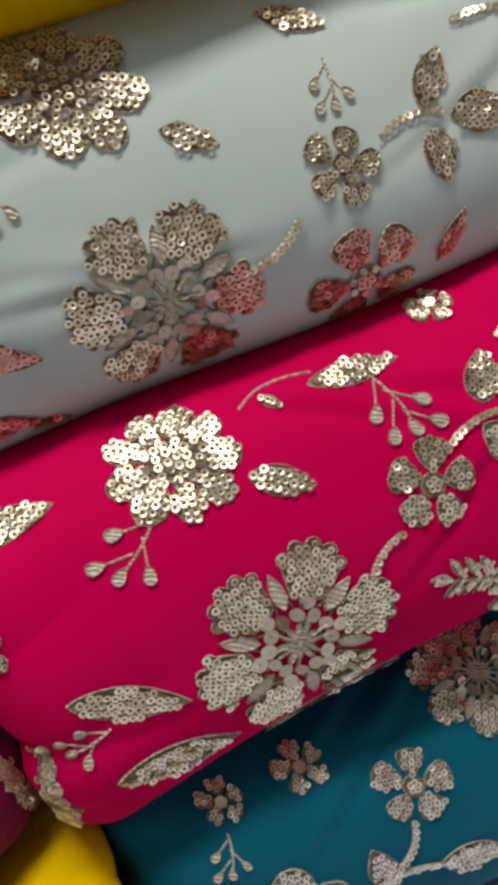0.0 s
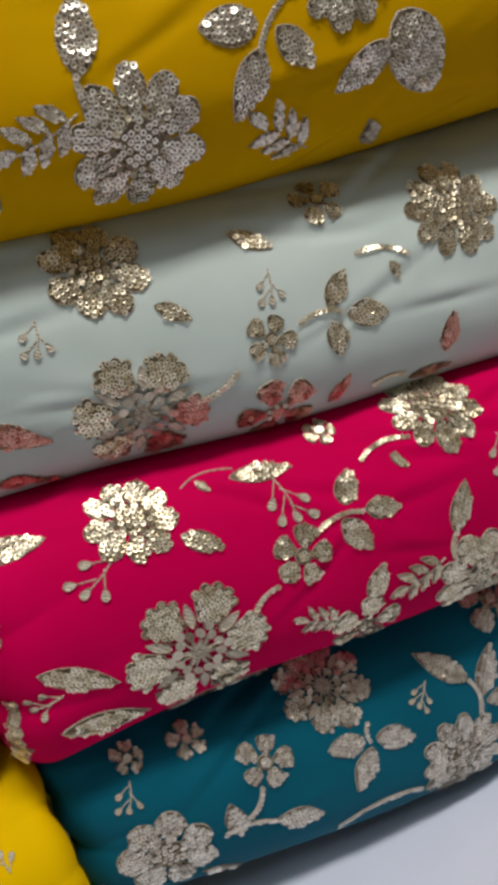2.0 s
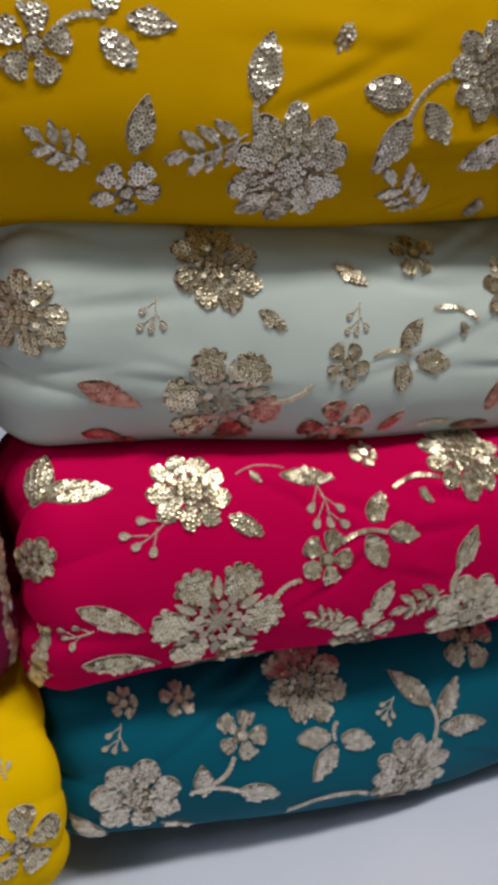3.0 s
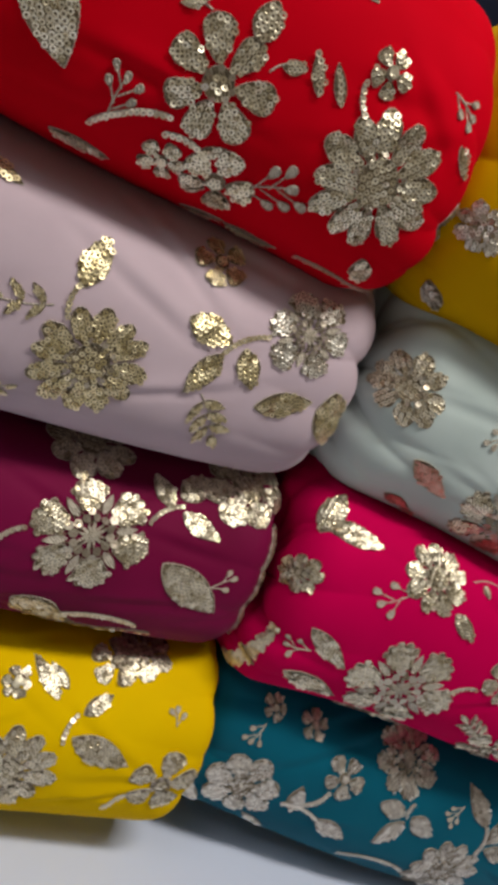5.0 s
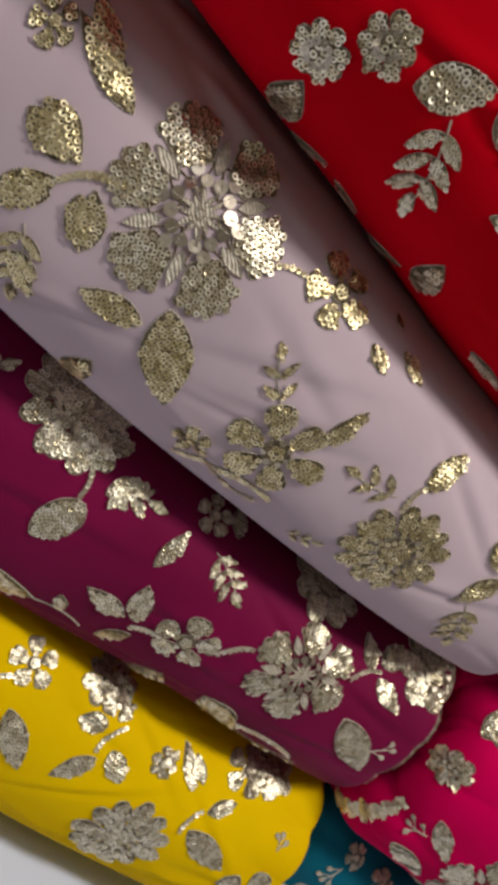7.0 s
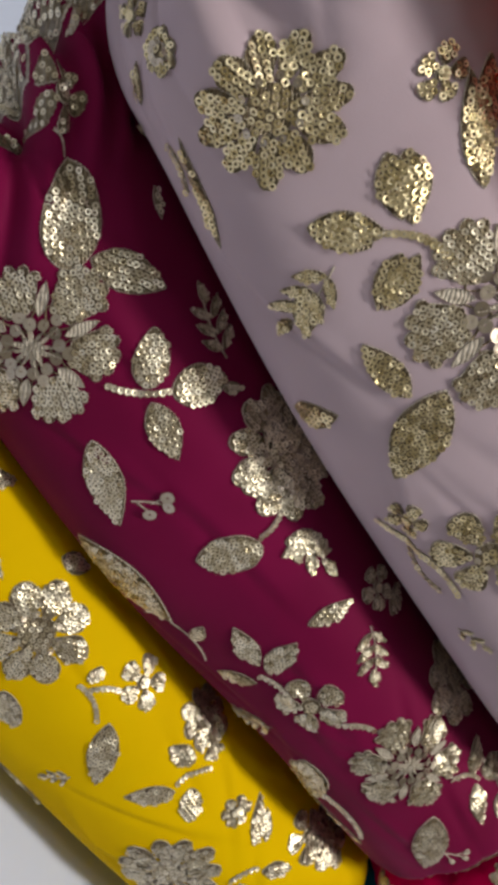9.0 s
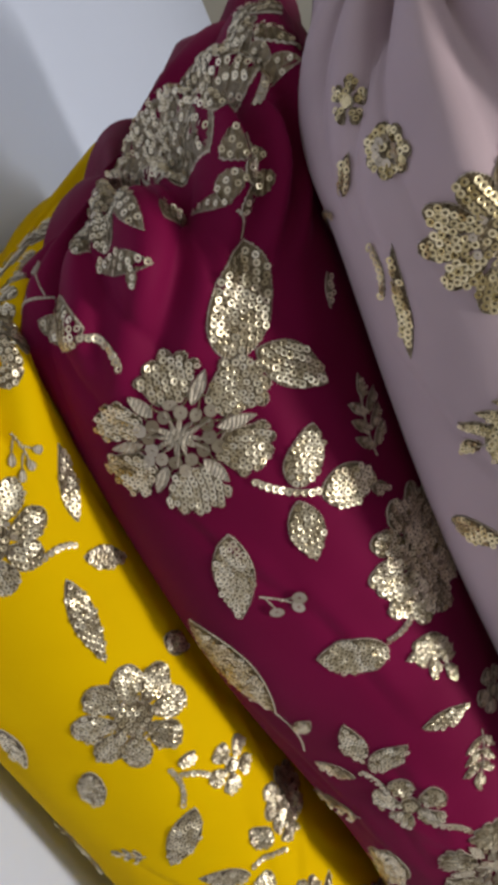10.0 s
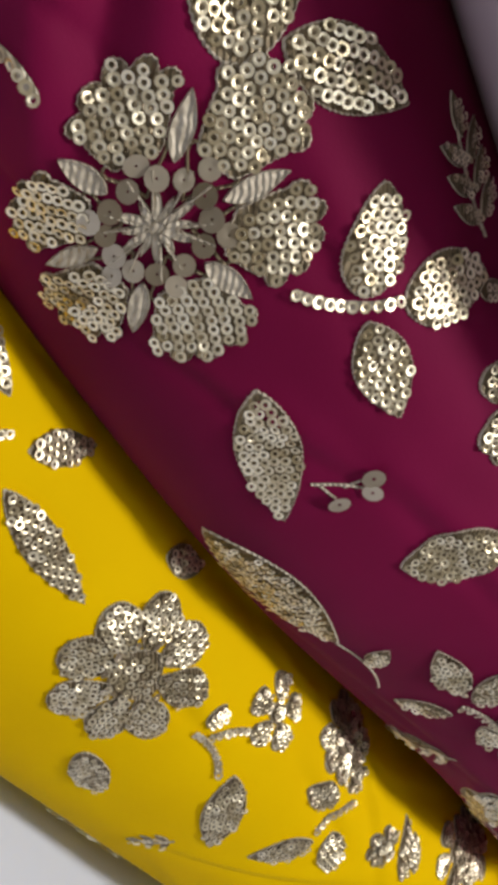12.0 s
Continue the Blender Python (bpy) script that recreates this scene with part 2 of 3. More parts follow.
ROLLS = {
    "yellow": Roll(-0.478, 0.012, 0.0596, 0.0669, 0.0785, 0.0669, -0.0355, 0.0371, 1, 0.010, 0.003, (0.02, 0.015), bow=(0.105, 0.226), top=(1.12, 0), slant=(0.012, 0.018), deep=5.3, grooves=((0.9, -5.0, 0.06, 0.1, 0.007), (0.35, -6.0, 0.05, 0.09, 0.005))),
    "maroon": Roll(-0.5142, -0.003, 0.0809, 0.2009, 0.0827, 0.0654, -0.0398, 0.0947, 2, 0.014, 0.003, (0.02, 0.02), bow=(0.254, 0.094), top=(1.2, -0.9), slant=(0.0197, 0.027), deep=4.39, grooves=((0.60, -9.0, 0.06, 0.10, 0.009), (0.95, -8.0, 0.05, 0.05, 0.006), (1.22, -9.0, 0.05, 0.05, 0.006), (1.5, -10.0, 0.05, 0.07, 0.010), (2.0, -10.0, 0.05, 0.10, 0.010), (0.12, -6.0, 0.05, 0.08, 0.004))),
    "lilac": Roll(-0.55, -0.008, 0.0708, 0.3377, 0.0831, 0.0631, 0.0096, 0.0451, 3, 0.014, 0.005, (0.06, 0.03), bow=(0.274, 0.158), top=(1.4, -0.7), slant=(0.02, 0.0), deep=3.0, grooves=((0.0, 2.0, 0.085, 0.11, 0.012), (0.75, 3.0, 0.07, 0.10, 0.008))),
    "red": Roll(-0.53, -0.022, 0.0517, 0.4962, 0.0772, 0.0718, 0.0406, -0.0420, 4, 0.012, 0.004, (0.04, 0.04), bow=(0.038, -0.011), top=(1.35, 0), slant=(0, 0)),
    "teal": Roll(0.014, 0.6, 0.0522, 0.0670, 0.0795, 0.0708, -0.0645, -0.0396, 5, 0.004, 0.01, (0.018, 0.04), bow=(0.198, 0.153), top=(1.2, 0), slant=(0, 0)),
    "pink": Roll(0.004, 0.59, 0.0278, 0.2145, 0.0778, 0.0672, -0.1066, -0.0557, 6, 0.005, 0.01, (0.022, 0.04), bow=(0.038, -0.094), top=(1.3, 0), slant=(0, 0)),
    "mint": Roll(0.0, 0.6, 0.0503, 0.3499, 0.0795, 0.0663, -0.0592, -0.0310, 7, 0.006, 0.01, (0.03, 0.04), bow=(0.191, 0.151), top=(1.35, 0), slant=(0, 0)),
    "mustard": Roll(-0.03, 0.58, 0.0209, 0.5062, 0.0751, 0.0737, -0.0760, 0.0320, 8, 0.003, 0.01, (0.04, 0.04), bow=(0.185, 0.040), top=(1.35, 0), slant=(0, 0)),
}
# rolls: end

LABELS = {
    "yellow": "rolled lemon-yellow cloth with gold sequin flowers on the table",
    "maroon": "rolled bundle of wine-purple cloth with gathered end and gold sequin flowers",
    "lilac": "rolled bundle of pale lilac cloth with brass sequin flowers and creases",
    "red": "rolled bright red cloth with pale gold sequin flowers on top",
    "teal": "rolled dark teal cloth with silver sequin flowers on the table",
    "pink": "rolled bundle of hot-pink cloth with silver and gold embroidered flowers",
    "mint": "rolled bundle of pale grey-green cloth with gold and copper sequin flowers",
    "mustard": "rolled bundle of mustard-yellow cloth with silver sequin flowers on top",
}
THINGS = {}
for key, roll in ROLLS.items():
    thing = tagged(new("cloth_bundle"), LABELS[key], "fabric roll", "stacked cloth bundles")
    THINGS[key] = thing
    ns, nv = 320, 220
    s = np.linspace(roll.s_min, roll.s_max, ns)
    front = np.linspace(-1.75, 2.1, 165) * roll.radius  # finer where the cloth faces the front
    back = np.linspace(front[-1], front[0] + roll.arc[-1] - roll.arc[0], nv - 163)[1:-1]
    v = np.concatenate([front, back])
    v = np.where(v > roll.arc[-1], v - (roll.arc[-1] - roll.arc[0]), v)
    grid = roll.at(s[:, None], v[None, :]).reshape(-1, 3)
    faces = []
    for i in range(ns - 1):
        for j in range(nv):
            k = (j + 1) % nv
            faces.append((i * nv + j, (i + 1) * nv + j, (i + 1) * nv + k, i * nv + k))
    mesh_object("cloth", grid, faces, CLOTH[key], thing)


# ---------------------------------------------------------------- embroidery
RNG = np.random.RandomState(11)


class Work:
    """Collects one embroidered piece: thread first, sequins second."""

    def __init__(self, roll):
        self.roll, self.verts, self.faces, self.slots, self.count = roll, [], [], [], 0

    def add(self, points, faces, slot):
        self.verts.append(points)
        self.faces.extend([tuple(i + self.count for i in f) for f in faces])
        self.slots.extend([slot] * len(faces))
        self.count += len(points)

    def patch(self, outline, height, slot=0):
        """A padded shape of laid thread with a raised rim."""
        c, n = outline.mean(0), len(outline)
        rings = [(1.0, 0.0001), (0.988, height * 0.8), (0.968, height * 0.8), (0.95, height * 0.5), (0.45, height * 0.75)]
        sv = np.concatenate([c + (outline - c) * k for k, _ in rings] + [c[None]])
        h = np.concatenate([np.full(n, a) for _, a in rings] + [[height * 0.85]])
        faces = [(r * n + i, r * n + (i + 1) % n, (r + 1) * n + (i + 1) % n, (r + 1) * n + i) for r in range(len(rings) - 1) for i in range(n)]
        last = (len(rings) - 1) * n
        faces += [(last + i, last + (i + 1) % n, len(sv) - 1) for i in range(n)]
        self.add(self.roll.at(sv[:, 0], sv[:, 1], h), faces, slot)
        if slot == 0:
            self.slots[-len(faces):-len(faces) + 2 * n] = [3] * (2 * n)

    def discs(self, centres, r_out, r_in, height, tilt=0.07, slot=1, sides=9):
        """Foil discs with a hole: those of one shape are pulled the same way by the thread, a few stand out."""
        if not len(centres):
            return
        m = len(centres)
        p, ts, tv, n = self.roll.frame_at(centres[:, 0], centres[:, 1], height)
        lean = RNG.normal(0, 1.2 * tilt, (2, 1, 1))
        slow = RNG.normal(0, 1.5 * tilt, (2, 1, 1)) * np.sin((centres[:, 0] * RNG.uniform(150, 420) + centres[:, 1] * RNG.uniform(-420, 420)) + RNG.uniform(0, 6))[None, :, None]
        stray = RNG.normal(0, tilt, (2, m, 1)) * np.where(RNG.uniform(0, 1, (1, m, 1)) < 0.14, 3.5, 1.0)
        dx, dy = (lean + slow + stray).clip(-0.5, 0.5)
        a, b = ts - n * dx, tv - n * dy
        a /= np.linalg.norm(a, axis=1, keepdims=True) + 1e-9
        b /= np.linalg.norm(b, axis=1, keepdims=True) + 1e-9
        size = RNG.uniform(0.92, 1.08, (m, 1, 1))
        ang = np.arange(sides) / sides * 2 * math.pi
        ca, sa = np.cos(ang)[None, :, None], np.sin(ang)[None, :, None]
        ring = a[:, None] * ca + b[:, None] * sa
        lift = (RNG.uniform(0, 0.0004, (m, 1, 1)) + 0.0002) * n[:, None]
        outer = p[:, None] + lift + ring * r_out * size + n[:, None] * 0.00010
        mid = p[:, None] + lift + ring * (0.74 * r_out) * size + n[:, None] * 0.00012
        inner = p[:, None] + lift + ring * r_in * size - n[:, None] * 0.00008
        pts = np.concatenate([outer, mid, inner], 1).reshape(-1, 3)
        k = 3 * sides
        one = [(q * sides + i, q * sides + (i + 1) % sides, (q + 1) * sides + (i + 1) % sides, (q + 1) * sides + i) for q in (0, 1) for i in range(sides)]
        self.add(pts, [tuple(o * k + i for i in f) for o in range(m) for f in one], slot)

    def strip(self, line, width, height, slot=3):
        """A cord of twisted thread along a line."""
        d = np.gradient(line, axis=0)
        d /= np.linalg.norm(d, axis=1, keepdims=True) + 1e-9
        side = np.stack([-d[:, 1], d[:, 0]], 1) * width * 0.5
        cols = [(1.0, 0.0001), (0.7, height * 0.8), (0.0, height), (-0.7, height * 0.8), (-1.0, 0.0001)]
        sv = np.concatenate([line + side * k for k, _ in cols])
        h = np.concatenate([np.full(len(line), a) for _, a in cols])
        m = len(line)
        faces = [(c * m + i, c * m + i + 1, (c + 1) * m + i + 1, (c + 1) * m + i) for c in range(4) for i in range(m - 1)]
        self.add(self.roll.at(sv[:, 0], sv[:, 1], h), faces, slot)

    def make(self, name, parent, mats, label="", kind=""):
        if not self.verts:
            return None
        ob = mesh_object(name, np.concatenate(self.verts), self.faces, mats[0], parent)
        for m in mats[1:]:
            ob.data.materials.append(m)
        ob.data.polygons.foreach_set("material_index", self.slots)
        return tagged(ob, label, "", "", kind)


def inside(points, outline):
    x, y = points[:, 0:1], points[:, 1:2]
    a, b = outline, np.roll(outline, -1, 0)
    cross = (a[None, :, 1] > y) != (b[None, :, 1] > y)
    at = (b[None, :, 0] - a[None, :, 0]) * (y - a[None, :, 1]) / (b[None, :, 1] - a[None, :, 1] + 1e-12) + a[None, :, 0]
    return (cross & (x < at)).sum(1) % 2 == 1


def rows_in(outline, way, pitch, gap, shrink=0.90):
    """Places for sequins in rows along a way within an outline."""
    c = outline.mean(0)
    u = np.array([math.cos(way), math.sin(way)])
    w = np.array([-u[1], u[0]])
    reach = np.abs(outline - c).max() * 1.5
    a, b = np.meshgrid(np.arange(-reach, reach, pitch), np.arange(-reach, reach, gap))
    a = a + (np.arange(len(a)) % 2)[:, None] * pitch * 0.5 + RNG.uniform(-0.25, 0.25, (len(a), 1)) * pitch
    b = b + 0.25 * gap * np.sin(a * RNG.uniform(120, 300) + RNG.uniform(0, 6))
    pts = c + a.reshape(-1, 1) * u + b.reshape(-1, 1) * w
    pts = pts + RNG.normal(0, 0.00014, pts.shape)
    return pts[inside(pts, c + (outline - c) * shrink)]


def lens_outline(width, n=18):
    """A leaf from (0, 0) to (1, 0), pointed at both ends."""
    u = np.linspace(0, 1, n)
    q = 0.5 * width * np.sin(math.pi * u ** 0.86) ** (0.7 if width > 0.6 else 0.9)
    return np.concatenate([np.stack([u, q], 1), np.stack([u, -q], 1)[::-1][1:-1]])


def petal_outline(base, width, lobes, n=30):
    """A round petal along +p from its base to 1, with a scalloped tip."""
    th = np.arange(n) / n * 2 * math.pi
    c, r = 0.5 * (1 + base), 0.5 * (1 - base)
    k = 1 + 0.13 * (np.abs(np.cos(0.5 * lobes * th)) - 0.5) * (np.cos(th) > -0.35)
    p = c + r * k * np.cos(th) * 1.0
    q = width * k * np.sin(th) * (0.42 + 0.58 * (p - base) / (1 - base) * 1.35)
    return np.stack([p, q], 1)


def fan_outline(base, width, lobes, n=44):
    """A fan-shaped petal along +p: a narrow foot, flared sides and a broad edge of round scallops."""
    u = np.linspace(-1, 1, n)
    a = 1.55 * u
    bump = 0.075 * (np.abs(np.sin(0.5 * math.pi * lobes * (u + 1))) ** 0.7 - 0.6)
    p = 0.70 + (0.27 + bump) * np.cos(a)
    q = (width + bump) * np.sin(a)
    side = np.linspace(0, 1, 9)[1:-1]
    foot = 0.45 * width
    left = np.stack([p[-1] + (base - p[-1]) * side, q[-1] + (foot - q[-1]) * side ** 1.3], 1)
    right = (left * [1, -1])[::-1]
    return np.concatenate([np.stack([p, q], 1), left, [[base, foot], [base - 0.02, 0.0], [base, -foot]], right])


def stitched(outline, step=0.0008, wave=0.00016):
    """The outline drawn again in small stitches, slightly in and out."""
    ring = np.concatenate([outline, outline[:1]])
    run = np.concatenate([[0], np.cumsum(np.linalg.norm(np.diff(ring, axis=0), axis=1))])
    n = int(min(110, max(16, run[-1] / step)))
    d = np.arange(n) / n * run[-1]
    out = np.stack([np.interp(d, run, ring[:, 0]), np.interp(d, run, ring[:, 1])], 1)
    c = out.mean(0)
    way = (out - c) / (np.linalg.norm(out - c, axis=1, keepdims=True) + 1e-9)
    return out + way * (wave * np.where(np.arange(n) % 2, 1.0, -1.0))[:, None]


def turned(shape, s0, v0, s1, v1):
    """Lays a shape drawn from (0, 0) to (1, 0) between two places."""
    d = np.array([s1 - s0, v1 - v0])
    return np.stack([s0 + shape[:, 0] * d[0] - shape[:, 1] * d[1], v0 + shape[:, 0] * d[1] + shape[:, 1] * d[0]], 1)


SEQ = 0.00156
STYLE = {"yellow": (THREAD, GOLD), "maroon": (THREAD, GOLD), "lilac": (THREAD, BRASS), "red": (THREAD, GOLD), "teal": (THREAD, SILVER), "pink": (THREAD, GOLD), "mint": (THREAD, GOLD), "mustard": (THREAD, SILVER)}


def mm(*values):
    return [0.001 * a for a in values]


def style_of(key, metal):
    thread, sequin = STYLE[key]
    return [thread, {"": sequin, "gold": GOLD, "silver": SILVER, "brass": BRASS, "copper": COPPER}[metal], BEAD, PALE]


def leaf(key, s0, v0, s1, v1, width=0.5, metal="", parent=None, name="leaf", seq=None, foil=None):
    """A leaf filled with rows of sequins, from its stalk to its tip (millimetres on the cloth)."""
    s0, v0, s1, v1 = mm(s0, v0, s1, v1)
    w = Work(ROLLS[key])
    size = math.hypot(s1 - s0, v1 - v0)
    small = size < 0.016
    out = turned(lens_outline(width * RNG.uniform(0.9, 1.0), 12 if small else 24), s0, v0, s1, v1)
    w.patch(out if small else stitched(out), 0.0007)
    r = seq or (SEQ * (0.8 if small else 1.0))
    way = math.atan2(v1 - v0, s1 - s0) + RNG.choice([0.0, 0.0, 0.5, 1.57])
    mine = foil or Work(ROLLS[key])
    mine.discs(rows_in(out, way, 1.74 * r, 1.86 * r, 0.92), r, 0.42 * r, 0.0010)
    ob = w.make(name, parent or THINGS[key], style_of(key, metal))
    if foil is None:
        mine.make("sequin_work", ob, style_of(key, metal), "", "stuff")
    return ob


def vine(key, s0, v0, s1, v1, bend=0.12, metal="", thin=False, parent=None):
    """A stem: a chain of sequins stitched on a cord, or a thin bare cord."""
    s0, v0, s1, v1 = mm(s0, v0, s1, v1)
    w = Work(ROLLS[key])
    u = np.linspace(0, 1, 12)
    line = turned(np.stack([u, bend * 4 * u * (1 - u)], 1), s0, v0, s1, v1)
    w.strip(line, 0.0009 if thin else 0.0024, 0.0006)
    size = math.hypot(s1 - s0, v1 - v0)
    ob = w.make("stem", parent or THINGS[key], style_of(key, metal))
    if not thin:
        foil = Work(ROLLS[key])
        k = np.linspace(0, 1, max(2, int(size / (1.6 * SEQ))))
        foil.discs(turned(np.stack([k, bend * 4 * k * (1 - k)], 1), s0, v0, s1, v1), SEQ, 0.42 * SEQ, 0.0008, 0.10)
        foil.make("sequin_work", ob, style_of(key, metal), "", "stuff")
    return ob


def berries(key, s0, v0, s1, v1, count=4, metal="", plump=False):
    """A thin forked stalk with drops of padded thread."""
    a0, b0, a1, b1 = mm(s0, v0, s1, v1)
    size = math.hypot(a1 - a0, b1 - b0)
    stalk = vine(key, s0, v0, s1, v1, 0.05, metal, True)
    drop = np.stack([0.5 + 0.5 * np.cos(np.arange(12) / 12 * 2 * math.pi), 0.42 * np.sin(np.arange(12) / 12 * 2 * math.pi) * (0.75 + 0.3 * np.cos(np.arange(12) / 12 * 2 * math.pi))], 1)
    for i in range(count):
        u = 0.25 + 0.75 * i / max(1, count - 1)
        side = 0 if i == count - 1 else (0.24 if i % 2 else -0.24)
        start = turned(np.array([[u - 0.12, 0.0], [u + 0.18 * (side != 0), side]]), a0, b0, a1, b1)
        d = start[1] - start[0] if side else np.array([a1 - a0, b1 - b0])
        d = d / (np.linalg.norm(d) + 1e-9)
        e = start[1] if side else np.array([a0 + 0.85 * (a1 - a0), b0 + 0.85 * (b1 - b0)])
        ln = max(0.005, 0.27 * size)
        w = Work(ROLLS[key])
        w.strip(np.linspace(start[0], e, 4), 0.0008, 0.0005)
        if plump:
            w.discs((e + d * 0.3 * ln)[None], 0.18 * size, 0.03 * size, 0.0012, 0.1, 2, 14)
        else:
            w.patch(turned(drop, e[0], e[1], e[0] + d[0] * ln, e[1] + d[1] * ln), 0.0016, 3)
        w.make("berry", stalk, style_of(key, metal))


def fern(key, s0, v0, s1, v1, pairs=3, metal=""):
    """A thin stalk with pairs of small leaves and one at the tip."""
    stalk = vine(key, s0, v0, s1, v1, 0.06, metal, True)
    size = math.hypot(s1 - s0, v1 - v0)
    du, dv = (s1 - s0) / size, (v1 - v0) / size
    ln = size * 0.38
    foil = Work(ROLLS[key])
    for i in range(pairs):
        u = 0.12 + 0.66 * i / pairs
        for side in (1, -1):
            bs, bv = s0 + (s1 - s0) * u, v0 + (v1 - v0) * u
            c, si = math.cos(0.85 * side), math.sin(0.85 * side)
            leaf(key, bs, bv, bs + ln * (du * c - dv * si), bv + ln * (du * si + dv * c), 0.4, metal, stalk, "leaflet", 0.0010, foil)
    leaf(key, s0 + (s1 - s0) * 0.75, v0 + (v1 - v0) * 0.75, s1 + du * ln * 0.2, v1 + dv * ln * 0.2, 0.5, metal, stalk, "leaflet", 0.0010, foil)
    foil.make("sequin_work", stalk, style_of(key, metal), "", "stuff")


def flower(key, s0, v0, s1, v1, kind="rose", petals=6, metal="", odd=""):
    """A flower by its middle and the tip of one petal. rose: scalloped petals round a heart of flat discs; daisy: round petals;
    peony: a dense wheel of narrow petals round a square heart. odd: the metal of two of its petals."""
    c = np.array(mm(s0, v0))
    t = np.array(mm(s1, v1))
    R, start = np.linalg.norm(t - c), math.atan2(t[1] - c[1], t[0] - c[0])
    mats = style_of(key, metal)
    heart, foil, odd_foil, satin = Work(ROLLS[key]), Work(ROLLS[key]), Work(ROLLS[key]), []
    ring = np.arange(20) / 20 * 2 * math.pi
    disc = np.stack([np.cos(ring), np.sin(ring)], 1)
    at = lambda r, a: c + r * R * np.array([math.cos(a), math.sin(a)])  # noqa: E731
    if kind == "rose":
        base, width, lobes = 0.43, 0.325 * 6 / petals, 5
        if R > 0.018:
            heart.patch(c + disc * 0.05 * R, 0.0013, 3)
            for i in range(2 * petals):
                a = start + (i + 0.5) * math.pi / petals
                p, q = at(0.03, a), at(0.25 if i % 2 else 0.20, a)
                heart.patch(turned(lens_outline(0.27, 10), p[0], p[1], q[0], q[1]), 0.0013, 3)
            marks, loop = [], np.linspace(-1, 1, 17)
            for i in range(petals):
                a = start + i * 2 * math.pi / petals
                marks += [at(0.305, a - 0.27), at(0.305, a + 0.27), at(0.415, a)]
                edge = np.stack([0.20 + 0.31 * np.cos(0.5 * math.pi * loop) ** 0.6, 0.185 * np.sin(math.pi * loop)], 1)
                e = at(1.0, a)
                heart.strip(turned(edge, c[0], c[1], e[0], e[1]), 0.00075, 0.0008, 0)
                for b in (-0.2, 0.2):
                    heart.strip(np.linspace(at(0.12, a + 0.5 * b), at(0.36, a + b), 5), 0.0006, 0.0016, 3)
            foil.discs(np.array(marks), 0.074 * R, 0.008 * R, 0.0009, 0.09, 2, 12)
        else:
            heart.patch(c + disc * 0.22 * R, 0.0012)
        for i in range(petals):
            a = start + (i + 0.5) * 2 * math.pi / petals
            p, q = at(0.38, a), at(0.77, a)
            satin.append(Work(ROLLS[key]))
            satin[-1].patch(turned(lens_outline(0.36, 14), p[0], p[1], q[0], q[1]), 0.0014, 3)
    elif kind == "daisy":
        base, width, lobes = 0.28, 0.43 * 5 / petals, 2
        heart.patch(c + disc * 0.27 * R, 0.0014)
        if R > 0.02:
            foil.discs(c + disc[::3] * 0.24 * R, 0.06 * R, 0.01 * R, 0.0016, 0.1, 2, 12)
        foil.discs(c + disc[::4] * 0.10 * R, SEQ, 0.42 * SEQ, 0.0014)
    else:
        base, width, lobes = 0.28, 0.275 * 9 / petals, 4
        heart.patch(c + disc * 0.34 * R * (1 + 0.06 * np.cos(4 * ring))[:, None], 0.0011)
        foil.discs(rows_in(c + disc * 0.30 * R, start, 2.1 * SEQ, 2.2 * SEQ, 0.95), SEQ, 0.42 * SEQ, 0.0012)
        foil.discs(c + disc[::2] * 0.39 * R, 0.0016, 0.0003, 0.0014, 0.15, 2)
    body = heart.make("flower", THINGS[key], mats)
    for w in satin:
        w.make("satin_leaf", body, mats)
    shape = (fan_outline if kind == "rose" else petal_outline)(base, width, lobes, 36 if R > 0.02 else 22)
    for i in range(petals):
        a = start + i * 2 * math.pi / petals + RNG.uniform(-0.05, 0.05)
        k = RNG.uniform(0.97, 1.05) if kind == "rose" else RNG.uniform(0.90, 1.0)
        e = at(k, a)
        out = turned(shape * [1, RNG.uniform(0.92, 1.06)], c[0], c[1], e[0], e[1])
        w = Work(ROLLS[key])
        w.patch(stitched(out), 0.0010)
        r = SEQ if R > 0.016 else 0.85 * SEQ
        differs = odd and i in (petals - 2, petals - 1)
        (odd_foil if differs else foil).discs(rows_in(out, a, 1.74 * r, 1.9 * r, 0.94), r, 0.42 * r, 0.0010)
        w.make("petal", body, mats)
    foil.make("sequin_work", body, mats, "", "stuff")
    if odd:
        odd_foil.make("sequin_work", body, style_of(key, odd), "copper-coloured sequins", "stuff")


def hem(key, s, v0, v1, width=7, metal=""):
    """The stitched golden border where the cloth ends."""
    s, v0, v1, width = mm(s, v0, v1, width)
    w = Work(ROLLS[key])
    v = np.linspace(v0, v1, 40)
    line = np.stack([s + 0.0012 * np.sin(v * 700), v], 1)
    w.strip(line, width, 0.0012)
    foil = Work(ROLLS[key])
    for k in (-0.3, 0.05, 0.38):
        n = int((v1 - v0) / (1.95 * SEQ))
        u = np.linspace(v0, v1, n)
        foil.discs(np.stack([s + k * width + 0.0012 * np.sin(u * 700), u], 1), SEQ, 0.42 * SEQ, 0.0012)
    ob = w.make("hem", THINGS[key], style_of(key, metal), "golden stitched border")
    foil.make("sequin_work", ob, style_of(key, metal), "", "stuff")


